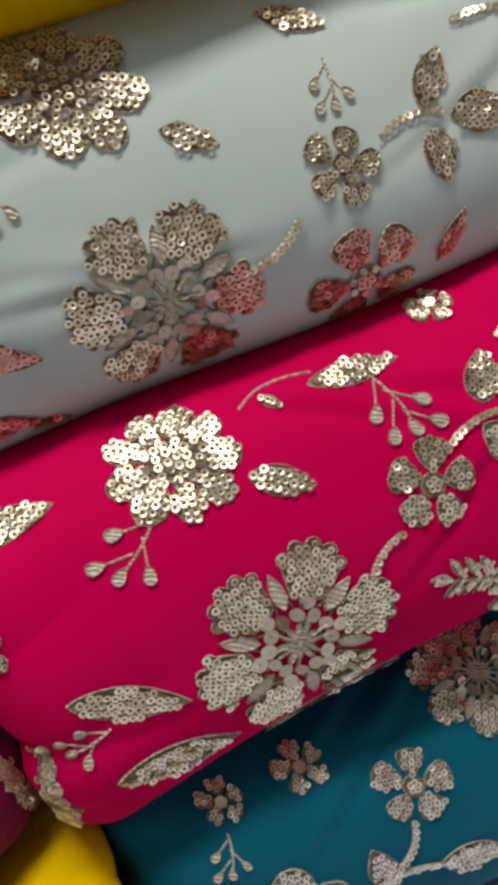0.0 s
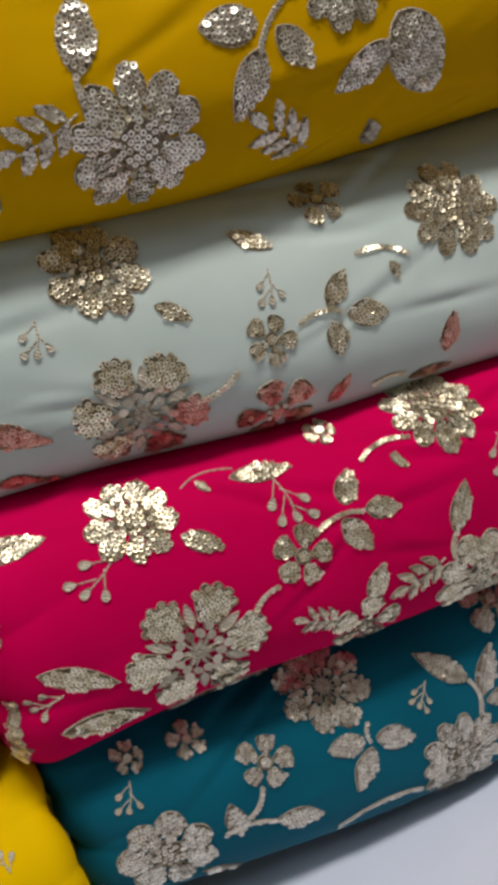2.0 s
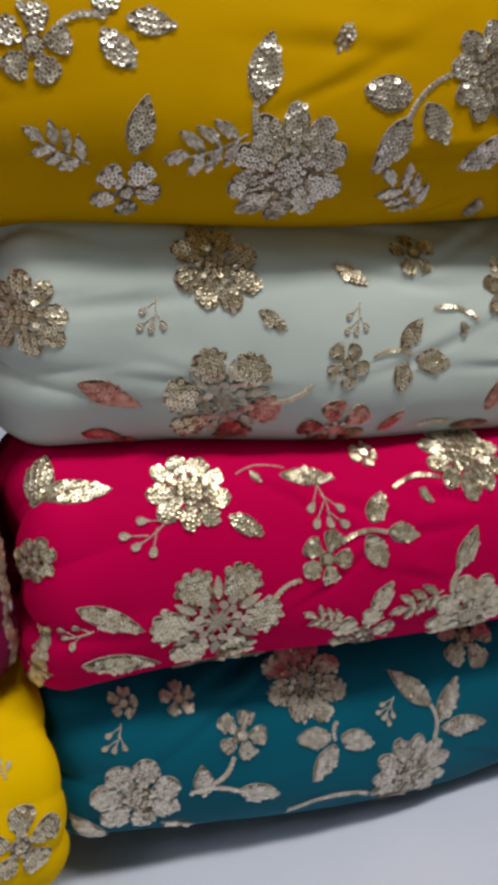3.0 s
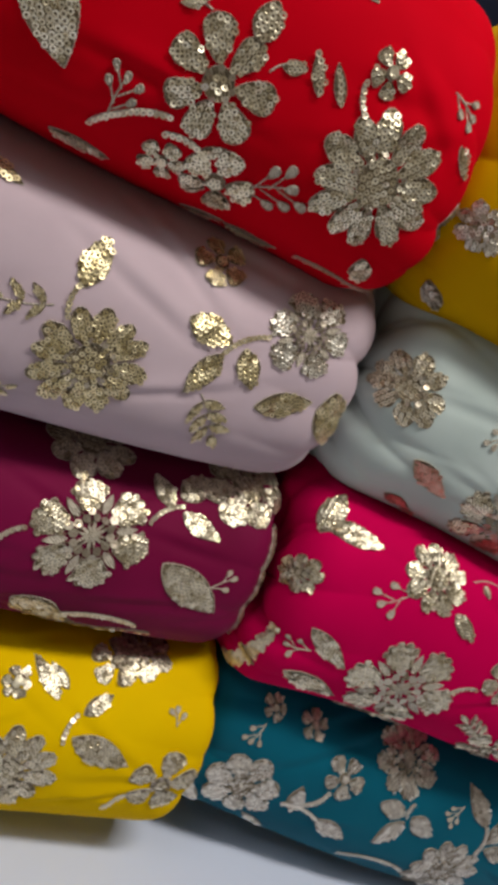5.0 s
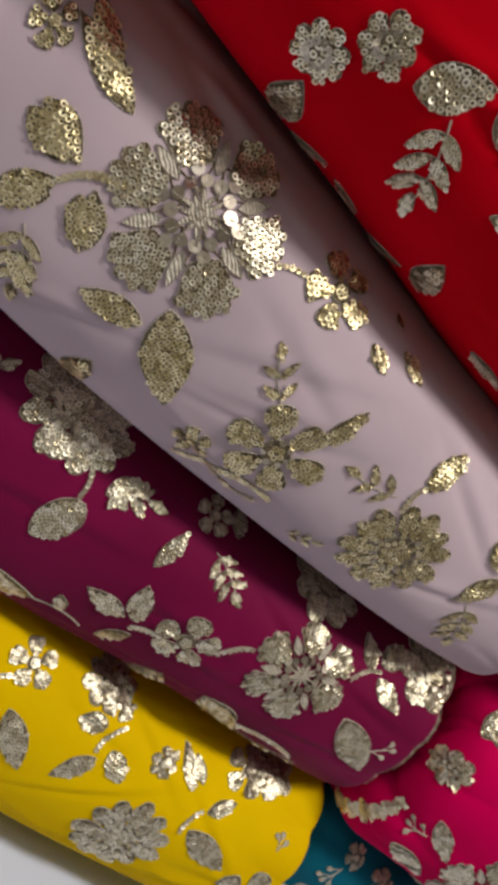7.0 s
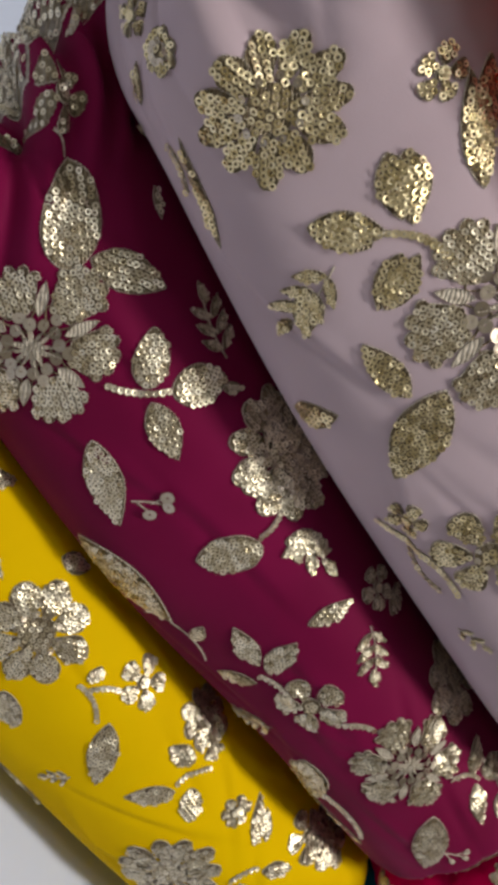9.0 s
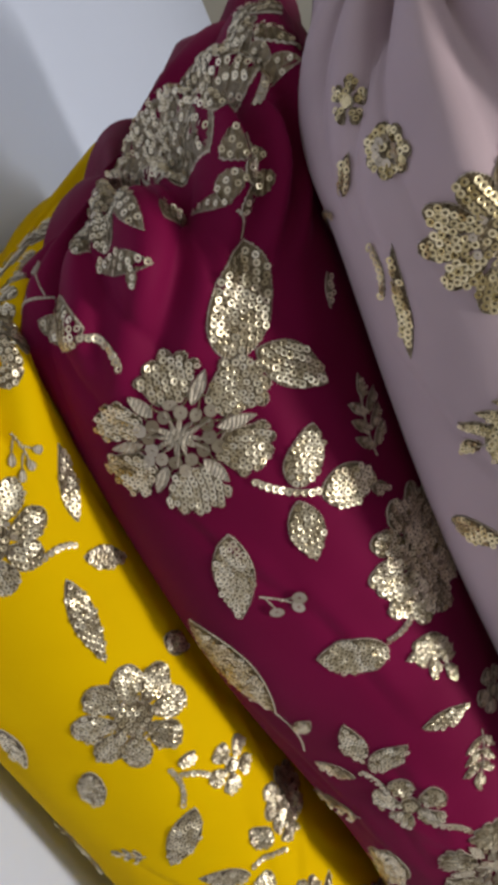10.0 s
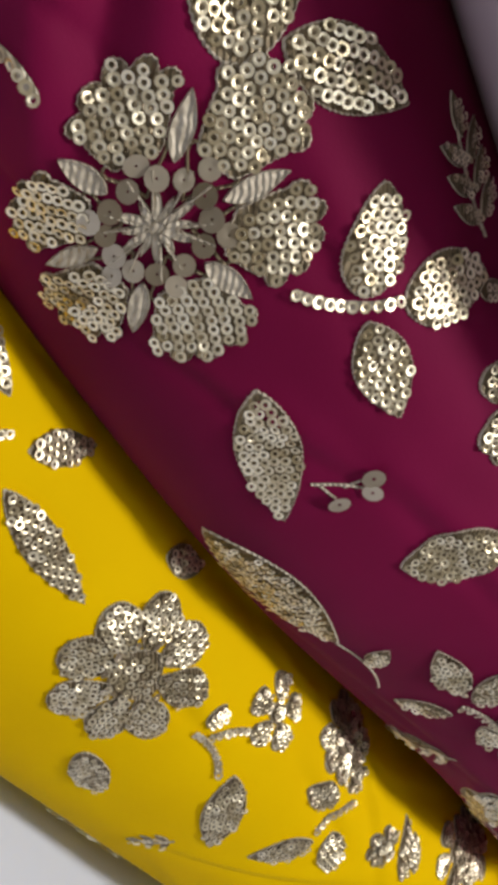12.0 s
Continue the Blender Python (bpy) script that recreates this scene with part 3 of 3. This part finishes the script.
# the gathered ends of the left column are thick with small leaves
for key, count, far in (("maroon", 74, 190), ("yellow", 44, 260), ("lilac", 9, 150)):
    for _ in range(count):
        s, v, a, size = RNG.uniform(-72, 0), RNG.uniform(45, far), RNG.uniform(0, 6.28), RNG.uniform(8, 15)
        leaf(key, s, v, s + size * math.cos(a), v + size * math.sin(a), RNG.uniform(0.5, 0.75))
    for _ in range(count // 8):
        s, v, a = RNG.uniform(-60, 5), RNG.uniform(60, far), RNG.uniform(0, 6.28)
        flower(key, s, v, s + 15 * math.cos(a), v + 15 * math.sin(a), "daisy", 6)
        vine(key, s, v, s + 30 * math.cos(a + 2), v + 30 * math.sin(a + 2))

hem("pink", 2, -75, -5)
hem("maroon", 1000 * ROLLS["maroon"].length - 2, -78, 60, 6)

flower("pink", 101.7, -11.9, 120.5, 21.8, "rose", 6)
flower("pink", 168.6, 20.0, 175.7, 35.6, "daisy", 5)
flower("pink", 91.2, 67.2, 86.5, 43.2, "peony", 9)
leaf("pink", 110.9, 51.0, 130.9, 38.2, .5)
berries("pink", 77.7, 53.8, 56.7, 39.6, 4)
leaf("pink", 21.6, 9.1, 59.6, -12.9, .33)
berries("pink", 31.1, -7.9, 14.9, -10.8, 4)
vine("pink", 82.4, -61.8, 141.3, -60.4)
vine("pink", 134.7, -2.2, 150.8, 8.4)
vine("pink", 179.4, 29.0, 207.9, 32.5)
leaf("pink", 199.3, 38.9, 209.8, 56.6, .7)
leaf("pink", 209.8, 33.2, 231.6, 28.3, .6)
leaf("pink", 195.5, 31.8, 208.8, 9.8, .6)
vine("pink", 219.3, 59.5, 250.6, 63.7)
leaf("pink", 236.4, 58.1, 243.0, 47.4, .5)
flower("pink", 273.5, 77.2, 300.9, 65.5, "peony", 10)
leaf("pink", 147.0, 72.2, 182.2, 68.0, .36)
vine("pink", 121.4, 75.1, 151.8, 77.2, thin=True)
leaf("pink", 129.9, 75.8, 135.6, 68.7, .5)
berries("pink", 168.0, 66.6, 172.7, 41.0, 5)
flower("pink", 206.9, 83.6, 216.4, 81.5, "daisy", 5)
leaf("pink", 260.1, 1.3, 273.5, 31.1, .42)
vine("pink", 258.2, -15.0, 260.1, 1.3)
flower("pink", 276.3, -34.2, 244.0, -42.2, "peony", 9)
fern("pink", 251.6, -11.5, 216.4, -23.5, 3)
leaf("pink", 201.2, -20.7, 213.6, -0.1, .55)
fern("pink", 183.2, -25.7, 156.5, -15.0, 3)
flower("pink", 198.4, -38.4, 181.3, -52.6, "daisy", 5)
flower("pink", 0.7, 39.6, 15.3, 41.1, "peony", 8)
leaf("pink", 5.4, 70.8, 19.7, 98.5, .55)
leaf("pink", 8.3, 75.8, 50.1, 72.9, .38)
leaf("pink", 23.5, -29.9, 71.0, -42.7, .35)
leaf("pink", -5.0, -40.6, 9.2, -42.0, .7)
berries("pink", 302.9, 51.0, 301.0, 29.7, 4)
flower("teal", 167.7, 61.6, 155.4, 33.3, "rose", 8)
flower("teal", 115.9, 30.8, 122.6, 46.9, "daisy", 5)
vine("teal", 109.1, 16.1, 95.7, -0.9)
leaf("teal", 89.9, -10.4, 88.0, 13.8, .55)
vine("teal", 81.3, -6.7, 115.9, -10.4)
leaf("teal", 112.0, -8.2, 142.8, -17.0, .5)
flower("teal", 47.7, -7.5, 55.6, 21.3, "peony", 7)
flower("teal", 78.4, 57.2, 89.0, 61.6, "daisy", 5)
flower("teal", 43.8, 56.5, 53.4, 58.0, "daisy", 5)
berries("teal", 40.0, 44.7, 34.2, 29.3, 4)
vine("teal", 182.1, 19.0, 184.1, 30.0)
leaf("teal", 179.3, 20.5, 154.3, 22.7, .65)
leaf("teal", 186.9, 19.7, 212.9, 8.7, .6)
leaf("teal", 183.1, 14.6, 165.8, -11.2, .55)
leaf("teal", 259.9, 30.0, 230.2, 60.9, .4)
berries("teal", 231.1, 41.8, 221.5, 27.8, 5)
vine("teal", 259.9, 30.0, 262.8, 4.3)
leaf("teal", 265.7, 14.6, 283.0, 48.4, .42)
flower("teal", 244.6, -21.5, 210.9, -19.9, "peony", 11)
vine("teal", 151.4, -36.9, 210.0, -31.7)
flower("teal", 297.4, 73.4, 280.1, 58.7, "daisy", 5)
leaf("teal", 268.6, 10.2, 308.9, 7.2, .45)
leaf("teal", 8.3, -22.9, 20.8, -38.4, .5)
leaf("teal", 63.0, -34.0, 88.0, -45.7, .3)
leaf("teal", 5.4, -22.2, 32.3, -54.5, .35)
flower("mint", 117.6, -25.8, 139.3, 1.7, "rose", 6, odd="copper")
flower("mint", 114.7, 49.1, 104.7, 24.9, "peony", 8)
leaf("mint", 135.9, 27.0, 152.4, 17.0, .5)
berries("mint", 80.8, 31.3, 77.0, 14.9, 4)
flower("mint", 189.1, -1.5, 195.9, 10.6, "daisy", 5)
vine("mint", 167.8, -13.7, 144.6, -24.4)
vine("mint", 206.5, 2.7, 230.7, 4.2)
leaf("mint", 223.9, 7.0, 239.4, 25.6, .5)
leaf("mint", 234.5, 2.0, 259.7, -3.0, .6)
leaf("mint", 225.8, -0.1, 226.8, -19.4, .65)
berries("mint", 197.8, 33.4, 194.9, 17.7, 4)
leaf("mint", 184.3, 56.2, 204.6, 43.4, .45)
vine("mint", 248.1, 31.3, 277.1, 24.8)
leaf("mint", 265.5, 23.4, 270.3, 13.4, .6)
flower("mint", 312.8, 42.7, 299.9, 16.2, "peony", 10)
flower("mint", 238.4, 64.1, 230.7, 51.2, "daisy", 5)
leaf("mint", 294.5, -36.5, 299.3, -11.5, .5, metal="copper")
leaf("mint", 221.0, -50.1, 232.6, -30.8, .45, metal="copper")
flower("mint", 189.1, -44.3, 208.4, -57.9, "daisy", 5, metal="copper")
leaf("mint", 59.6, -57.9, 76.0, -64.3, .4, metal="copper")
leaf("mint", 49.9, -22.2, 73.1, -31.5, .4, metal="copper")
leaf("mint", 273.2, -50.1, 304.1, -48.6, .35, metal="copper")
vine("mint", 249.0, -45.1, 269.3, -44.3)
flower("mint", 12.2, 17.7, 36.1, 19.2, "peony", 9)
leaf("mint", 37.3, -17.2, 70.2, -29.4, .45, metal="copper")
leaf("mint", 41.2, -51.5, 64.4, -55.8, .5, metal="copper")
flower("mustard", 173.3, -43.1, 142.0, -53.6, "peony", 10)
vine("mustard", 156.7, -28.5, 151.8, -11.8)
leaf("mustard", 152.7, -12.5, 160.6, 20.3, .5)
fern("mustard", 148.8, -24.9, 111.6, -36.5, 3)
flower("mustard", 94.0, -54.0, 81.3, -41.6, "daisy", 5)
leaf("mustard", 95.0, -35.1, 100.8, -8.1, .5)
leaf("mustard", 236.9, -7.4, 208.5, -4.5, .65)
leaf("mustard", 236.9, -16.9, 219.3, -45.3, .5)
leaf("mustard", 244.8, -10.3, 261.4, -30.7, .6)
vine("mustard", 235.0, -19.1, 260.4, 4.2)
fern("mustard", 261.4, -70.7, 228.1, -44.5, 3)
flower("mustard", 283.0, 5.7, 261.8, -9.3, "peony", 9)
leaf("mustard", 305.5, -28.5, 272.2, -45.3, .5)
leaf("mustard", 307.4, -16.1, 330.9, -59.1, .68)
leaf("mustard", 306.0, -88.0, 297.0, -66.0, .5)
leaf("mustard", 92.0, 22.4, 115.5, 19.5, .5)
leaf("mustard", 90.1, 15.2, 95.0, 1.3, .5)
fern("mustard", 201.7, 25.4, 193.9, 12.3, 3)
flower("mustard", 51.9, 10.1, 59.7, -5.2, "daisy", 5)
vine("mustard", 23.5, -6.7, 37.2, 3.5)
vine("mustard", 63.6, 18.8, 82.2, 22.4)
leaf("mustard", 81.3, 23.2, 87.1, 40.6, .75)
leaf("mustard", 81.3, 18.1, 93.0, 1.3, .6)
flower("mustard", 18.6, -16.1, 20.6, -30.4, "peony", 7)
fern("mustard", 75.4, -39.4, 47.0, -24.1, 3)
berries("mustard", 40.1, 47.9, 52.9, 31.2, 4)
vine("mustard", 15.6, 63.2, 84.2, 63.2)
leaf("mustard", 17.6, -62.7, 38.2, -80.9, .5)
flower("lilac", 189.8, 47.1, 221.5, 21.1, "rose", 6, metal="gold")
vine("lilac", 226.4, 53.5, 243.0, 62.1)
flower("lilac", 258.7, 69.3, 262.2, 51.4, "daisy", 5)
leaf("lilac", 145.3, 52.8, 103.5, 62.8, .32)
leaf("lilac", 113.9, 26.3, 140.1, 22.8, .55)
leaf("lilac", 126.1, -0.8, 143.6, 9.9, .7)
vine("lilac", 140.1, 13.5, 159.3, 31.4)
leaf("lilac", 150.6, 18.5, 167.1, 2.0, .55)
leaf("lilac", 206.4, -0.8, 176.7, -8.7, .45)
leaf("lilac", 209.0, 12.8, 241.2, -24.4, .52)
fern("lilac", 275.3, 16.3, 254.3, 34.9, 2)
flower("lilac", 292.7, -1.6, 284.0, -25.9, "daisy", 6)
leaf("lilac", 303.2, 14.2, 308.4, 42.1, .36)
vine("lilac", 310.1, -33.7, 283.1, -37.3)
flower("lilac", 379.9, -0.8, 366.4, -27.4, "peony", 12)
vine("lilac", 361.6, 17.8, 362.5, 36.4)
leaf("lilac", 362.5, 32.8, 367.7, 62.1, .55)
fern("lilac", 353.7, 21.3, 323.2, 16.3, 2)
leaf("lilac", 286.6, 65.0, 302.3, 58.5, .5)
leaf("lilac", 303.2, 75.0, 323.2, 68.5, .4)
leaf("lilac", 147.1, -18.0, 165.4, -28.0, .6)
leaf("lilac", 418.3, 37.8, 447.1, 30.6, .6)
vine("lilac", 442.7, 22.8, 464.5, 40.6)
leaf("lilac", 443.6, 24.2, 431.4, -3.7, .5)
leaf("lilac", 454.0, 30.6, 468.0, 7.7, .55)
fern("lilac", 441.8, -1.6, 464.5, -31.6, 3)
flower("lilac", 488.0, 49.2, 474.0, 27.0, "rose", 6, metal="silver")
leaf("lilac", 473.2, -1.6, 507.2, 9.9, .45)
leaf("lilac", 517.7, 19.9, 531.6, -20.2, .65)
flower("lilac", 427.0, 73.6, 440.9, 65.7, "daisy", 5)
leaf("lilac", 261.3, 67.1, 277.9, 66.4, .6)
leaf("lilac", 291.0, 87.9, 297.1, 83.6, .7)
fern("lilac", 338.0, -37.3, 352.9, -25.9, 2)
flower("lilac", 79.0, -2.3, 105.1, -16.3, "peony", 11)
leaf("lilac", 125.3, -8.7, 141.8, 17.0, .55)
leaf("lilac", 116.5, 32.8, 143.6, 25.6, .6)
leaf("lilac", 168.0, 4.2, 154.0, 24.2, .55)
fern("lilac", 143.6, -5.1, 161.0, -38.7, 3)
vine("lilac", 142.7, 18.5, 162.8, 33.5)
leaf("lilac", 203.7, -62.4, 204.6, -33.0, .55)
vine("lilac", 265.7, -46.6, 312.8, -25.2)
leaf("lilac", 121.8, -49.5, 72.9, -40.9, .16)
flower("lilac", 100.0, 52.1, 110.4, 52.1, "daisy", 5)
leaf("lilac", 103.5, 73.6, 137.5, 52.8, .3)
flower("lilac", 263.9, -28.7, 269.2, -20.2, "daisy", 5)
vine("lilac", 85.1, -107.4, 66.8, -74.5)
vine("lilac", 75.6, -53.1, 95.6, -54.5)
leaf("lilac", 57.2, -61.6, 39.8, -53.8, .35)
flower("lilac", 39.8, -35.2, 44.3, -44.0, "peony", 7)
flower("lilac", 23.2, -53.8, 30.2, -58.8, "daisy", 5)
flower("maroon", 84.7, 5.0, 110.4, 33.6, "rose", 6)
leaf("maroon", 66.6, 34.5, 30.9, 55.7, 0.69)
leaf("maroon", 66.9, 43.2, 97.4, 64.2, 0.46)
vine("maroon", 117.5, 22.6, 134.1, 42.4, -0.08)
leaf("maroon", 128.4, 35.4, 106.7, 51.6, 0.62)
leaf("maroon", 135.2, 43.1, 145.6, 68.2, 0.77)
leaf("maroon", 134.2, 33.9, 164.8, 29.8, 0.50)
leaf("maroon", 136.4, 3.4, 182.4, -12.8, 0.37)
berries("maroon", 172.8, 0.6, 183.8, 14.6, 3, plump=True)
leaf("maroon", 182.6, -43.4, 247.3, -29.3, 0.42)
vine("maroon", 247.1, -30.6, 278.0, -29.8, thin=True)
leaf("maroon", 262.1, -26.2, 254.2, -13.9, .6)
flower("maroon", 189.8, 75.2, 206.1, 49.9, "peony", 10)
vine("maroon", 210.9, 59.3, 219.8, 40.5)
leaf("maroon", 224.2, 39.5, 215.6, 7.7, 0.66)
leaf("maroon", 234.7, 59.3, 234.7, 43.4, .5)
fern("maroon", 138.7, 73.0, 106.2, 79.2, 3)
vine("maroon", 19.0, -7.6, 41.5, -0.1)
leaf("maroon", 17.4, -4.8, 1.4, -39.7, .6)
flower("maroon", -25.5, 8.9, -0.7, 11.7, "peony", 9)
leaf("maroon", 16.6, 53.9, 7.2, 47.1, .4)
flower("maroon", 14.4, 62.3, 22.4, 68.9, "daisy", 5)
leaf("maroon", -35.2, 80.7, 1.8, 58.7, .5)
leaf("maroon", -0.9, 3.4, 14.1, 24.5, .3)
berries("maroon", -8.5, -35.3, -3.0, -67.7, 3)
leaf("maroon", 10.3, 17.3, 16.3, 15.6, .6)
vine("maroon", 18.9, 54.0, 30.0, 54.2, thin=True)
leaf("maroon", -13.1, 22.3, 5.6, 25.9, .5)
flower("maroon", -46.9, 100.3, -21.4, 53.4, "peony", 8)
leaf("maroon", -19.7, 80.9, -8.9, 85.1, .4)
leaf("maroon", 62.4, 81.5, 74.5, 77.3, .4)
leaf("maroon", 274.4, 34.7, 277.1, 60.0, .42)
fern("maroon", 297.4, 60.7, 325.6, 44.8, 3)
flower("maroon", 285.9, 76.7, 281.5, 65.1, "daisy", 5)
leaf("maroon", 286.8, -1.6, 259.4, 1.3, .52)
leaf("maroon", 292.1, -0.1, 280.6, 25.2, .48)
leaf("maroon", 299.1, -10.3, 286.8, -28.4, .42)
vine("maroon", 294.7, -5.2, 311.5, 2.1)
flower("maroon", 321.2, 9.3, 316.8, 28.1, "daisy", 5)
vine("maroon", 338.8, 15.1, 352.0, 28.9)
fern("maroon", 334.4, -24.0, 331.8, -56.6, 3)
flower("maroon", 388.9, 31.7, 378.1, 65.1, "rose", 6)
leaf("maroon", 435.7, 21.3, 483.2, -11.2, .42)
berries("maroon", 471.0, 6.7, 484.5, 16.5, 3)
leaf("maroon", 392.6, -35.6, 362.6, -19.7, .8)
vine("maroon", 390.9, -29.1, 438.5, -27.7)
leaf("maroon", 228.6, 49.1, 243.6, 66.5, .6)
flower("maroon", 377.6, 90.5, 405.8, 87.5, "peony", 8)
flower("maroon", 480.8, 83.9, 497.2, 54.8, "peony", 7)
leaf("maroon", 432.5, 58.2, 418.6, 79.8, .5)
leaf("maroon", 438.2, 65.0, 453.1, 85.4, .75)
leaf("maroon", 439.5, 56.4, 466.0, 41.7, .5)
vine("maroon", 420.5, 45.7, 438.4, 60.1)
leaf("maroon", 366.2, -16.8, 410.3, -49.4, .35)
vine("maroon", 410.3, -49.4, 452.6, -37.1)
flower("yellow", 181.1, 45.1, 168.3, 72.7, "peony", 8)
flower("yellow", 59.7, 34.0, 82.6, 50.0, "peony", 8)
leaf("yellow", 96.7, 53.6, 145.8, 49.0, 0.28)
vine("yellow", 81.3, 50.3, 86.7, 64.3)
leaf("yellow", 94.8, 65.5, 113.4, 86.5, 0.41)
leaf("yellow", 80.7, 71.5, 47.2, 80.6, .32)
berries("yellow", 29.5, 63.6, 44.3, 64.4, 4)
leaf("yellow", 215.0, 11.3, 208.9, -3.1, 1.81)
vine("yellow", 225.7, 48.1, 242.3, 60.8)
vine("yellow", 219.8, 45.1, 242.5, 40.3)
flower("yellow", 245.2, 72.0, 238.5, 86.0, "daisy", 5)
leaf("yellow", 248.7, 44.3, 280.1, 13.4, 0.42)
leaf("yellow", 220.5, 49.7, 219.8, 60.8, 0.68)
fern("yellow", 269.5, 4.1, 262.7, -12.9, 2)
leaf("yellow", 157.9, -16.5, 188.8, -20.8, .4)
leaf("yellow", 11.4, 67.8, 15.9, 79.7, .6)
flower("yellow", -11.1, 107.5, -0.4, 101.2, "daisy", 5)
vine("yellow", 250.0, -48.5, 295.9, -46.4)
leaf("yellow", 159.0, 80.1, 176.7, 90.0, .6)
leaf("yellow", 306.1, 64.6, 287.4, 58.9, .7)
leaf("yellow", 311.1, 69.6, 317.1, 84.5, .6)
leaf("yellow", 312.0, 45.4, 295.9, 21.2, .5)
leaf("yellow", 317.9, 53.2, 334.9, 39.0, .62)
vine("yellow", 308.6, 49.0, 317.9, 68.2)
flower("yellow", 351.9, 61.1, 351.9, 70.3, "daisy", 5)
leaf("yellow", 380.0, 55.4, 359.6, 81.0, .32)
flower("yellow", 412.2, 83.1, 401.2, 68.2, "daisy", 5)
flower("yellow", 363.8, 6.3, 341.1, -16.4, "peony", 11)
flower("yellow", 295.9, 87.4, 314.2, 80.1, "peony", 8)
leaf("yellow", 384.2, 61.8, 370.6, 77.4, .42)
vine("yellow", 390.1, 30.5, 393.5, 47.5)
leaf("yellow", 396.9, 48.3, 413.1, 61.8, .55)
leaf("yellow", 394.4, 34.0, 436.0, 18.4, .42)
flower("yellow", 352.8, 63.9, 358.7, 71.0, "daisy", 5)
flower("yellow", 462.4, 7.0, 464.9, 29.8, "daisy", 5)
vine("yellow", 435.2, -19.3, 450.5, -2.3)
flower("yellow", 429.2, 91.6, 448.5, 101.2, "peony", 7)
berries("yellow", 459.0, 46.1, 457.3, 55.4, 3)
flower("red", 357.8, -11.8, 336.9, -28.6, "daisy", 7)
vine("red", 316.9, -57.0, 346.1, -35.1)
berries("red", 321.9, -48.2, 322.8, -29.3, 5)
flower("red", 352.8, -57.7, 355.3, -46.1, "daisy", 5)
vine("red", 347.8, -43.1, 369.4, -43.9)
leaf("red", 364.4, -46.1, 375.3, -34.4, .45)
flower("red", 379.5, -53.3, 389.5, -70.1, "daisy", 5)
berries("red", 389.5, -49.7, 412.0, -34.4, 6)
leaf("red", 271.1, -2.3, 298.6, -39.5, .55)
leaf("red", 265.3, -14.7, 241.1, -27.8, .5)
leaf("red", 262.0, -84.0, 252.0, -55.0, .55)
leaf("red", 365.3, 10.8, 366.1, 28.3, .8)
fern("red", 342.8, 11.5, 313.6, 21.0, 2)
vine("red", 375.3, 3.5, 386.1, 12.3, thin=True)
leaf("red", 379.5, 7.9, 390.3, 13.0, .55)
leaf("red", 400.3, 5.7, 390.3, 21.0, .36)
leaf("red", 412.0, 7.2, 401.1, 21.7, .36)
vine("red", 426.1, 7.9, 417.0, 21.0)
leaf("red", 345.3, 43.6, 361.1, 35.6, .5)
leaf("red", 356.1, 45.1, 379.5, 40.7, .32)
vine("red", 361.1, 50.9, 386.1, 48.0, thin=True)
leaf("red", 378.6, 58.2, 407.8, 50.2, .35)
leaf("red", 376.1, -92.0, 399.5, -81.8, .3)
leaf("red", 405.3, -88.3, 431.1, -78.9, .3)
flower("red", 446.1, -11.1, 423.8, -36.6, "peony", 12)
flower("red", 426.1, 29.8, 437.0, 29.8, "daisy", 5)
leaf("red", 476.1, 23.2, 491.1, 13.0, .42)
leaf("red", 516.2, -26.4, 502.8, 4.2, .5)
vine("red", 440.3, -73.8, 494.5, -74.5)
leaf("red", 473.6, -60.6, 465.3, -45.3, .7)
berries("red", 462.0, 41.4, 476.1, 37.1, 4)
leaf("red", 399.5, -84.7, 426.1, -81.0, .3)
flower("red", 246.1, 22.5, 230.9, -1.7, "rose", 6)
leaf("red", 182.7, -25.6, 203.6, -2.3, .62)
leaf("red", 208.6, 2.1, 228.6, -12.5, .62)
fern("red", 201.1, -20.5, 221.9, -57.0, 3)
vine("red", 201.9, -0.1, 220.2, 15.2)
flower("red", 152.7, -46.1, 164.7, -46.1, "peony", 8)
flower("red", 166.1, -24.2, 177.2, -20.4, "peony", 7)
leaf("red", 164.4, -94.9, 157.7, -59.2, .5)
leaf("red", 175.2, -99.3, 192.7, -81.8, .3)
leaf("red", 232.7, -103.6, 250.2, -82.5, .3)
leaf("red", 200.2, -86.9, 220.2, -90.5, .3)
leaf("red", 302.8, -75.2, 333.6, -76.7, .3)
fern("maroon", 227.7, 52.0, 255.9, 61.5, 2)
leaf("maroon", 305.3, 74.5, 299.1, 93.3, .5)
fern("maroon", 230.3, 54.2, 259.4, 60.7, 2)
leaf("maroon", 148.3, 63.6, 154.6, 72.4, .6)
flower("maroon", 201.2, 70.9, 227.6, 75.4, "peony", 9)
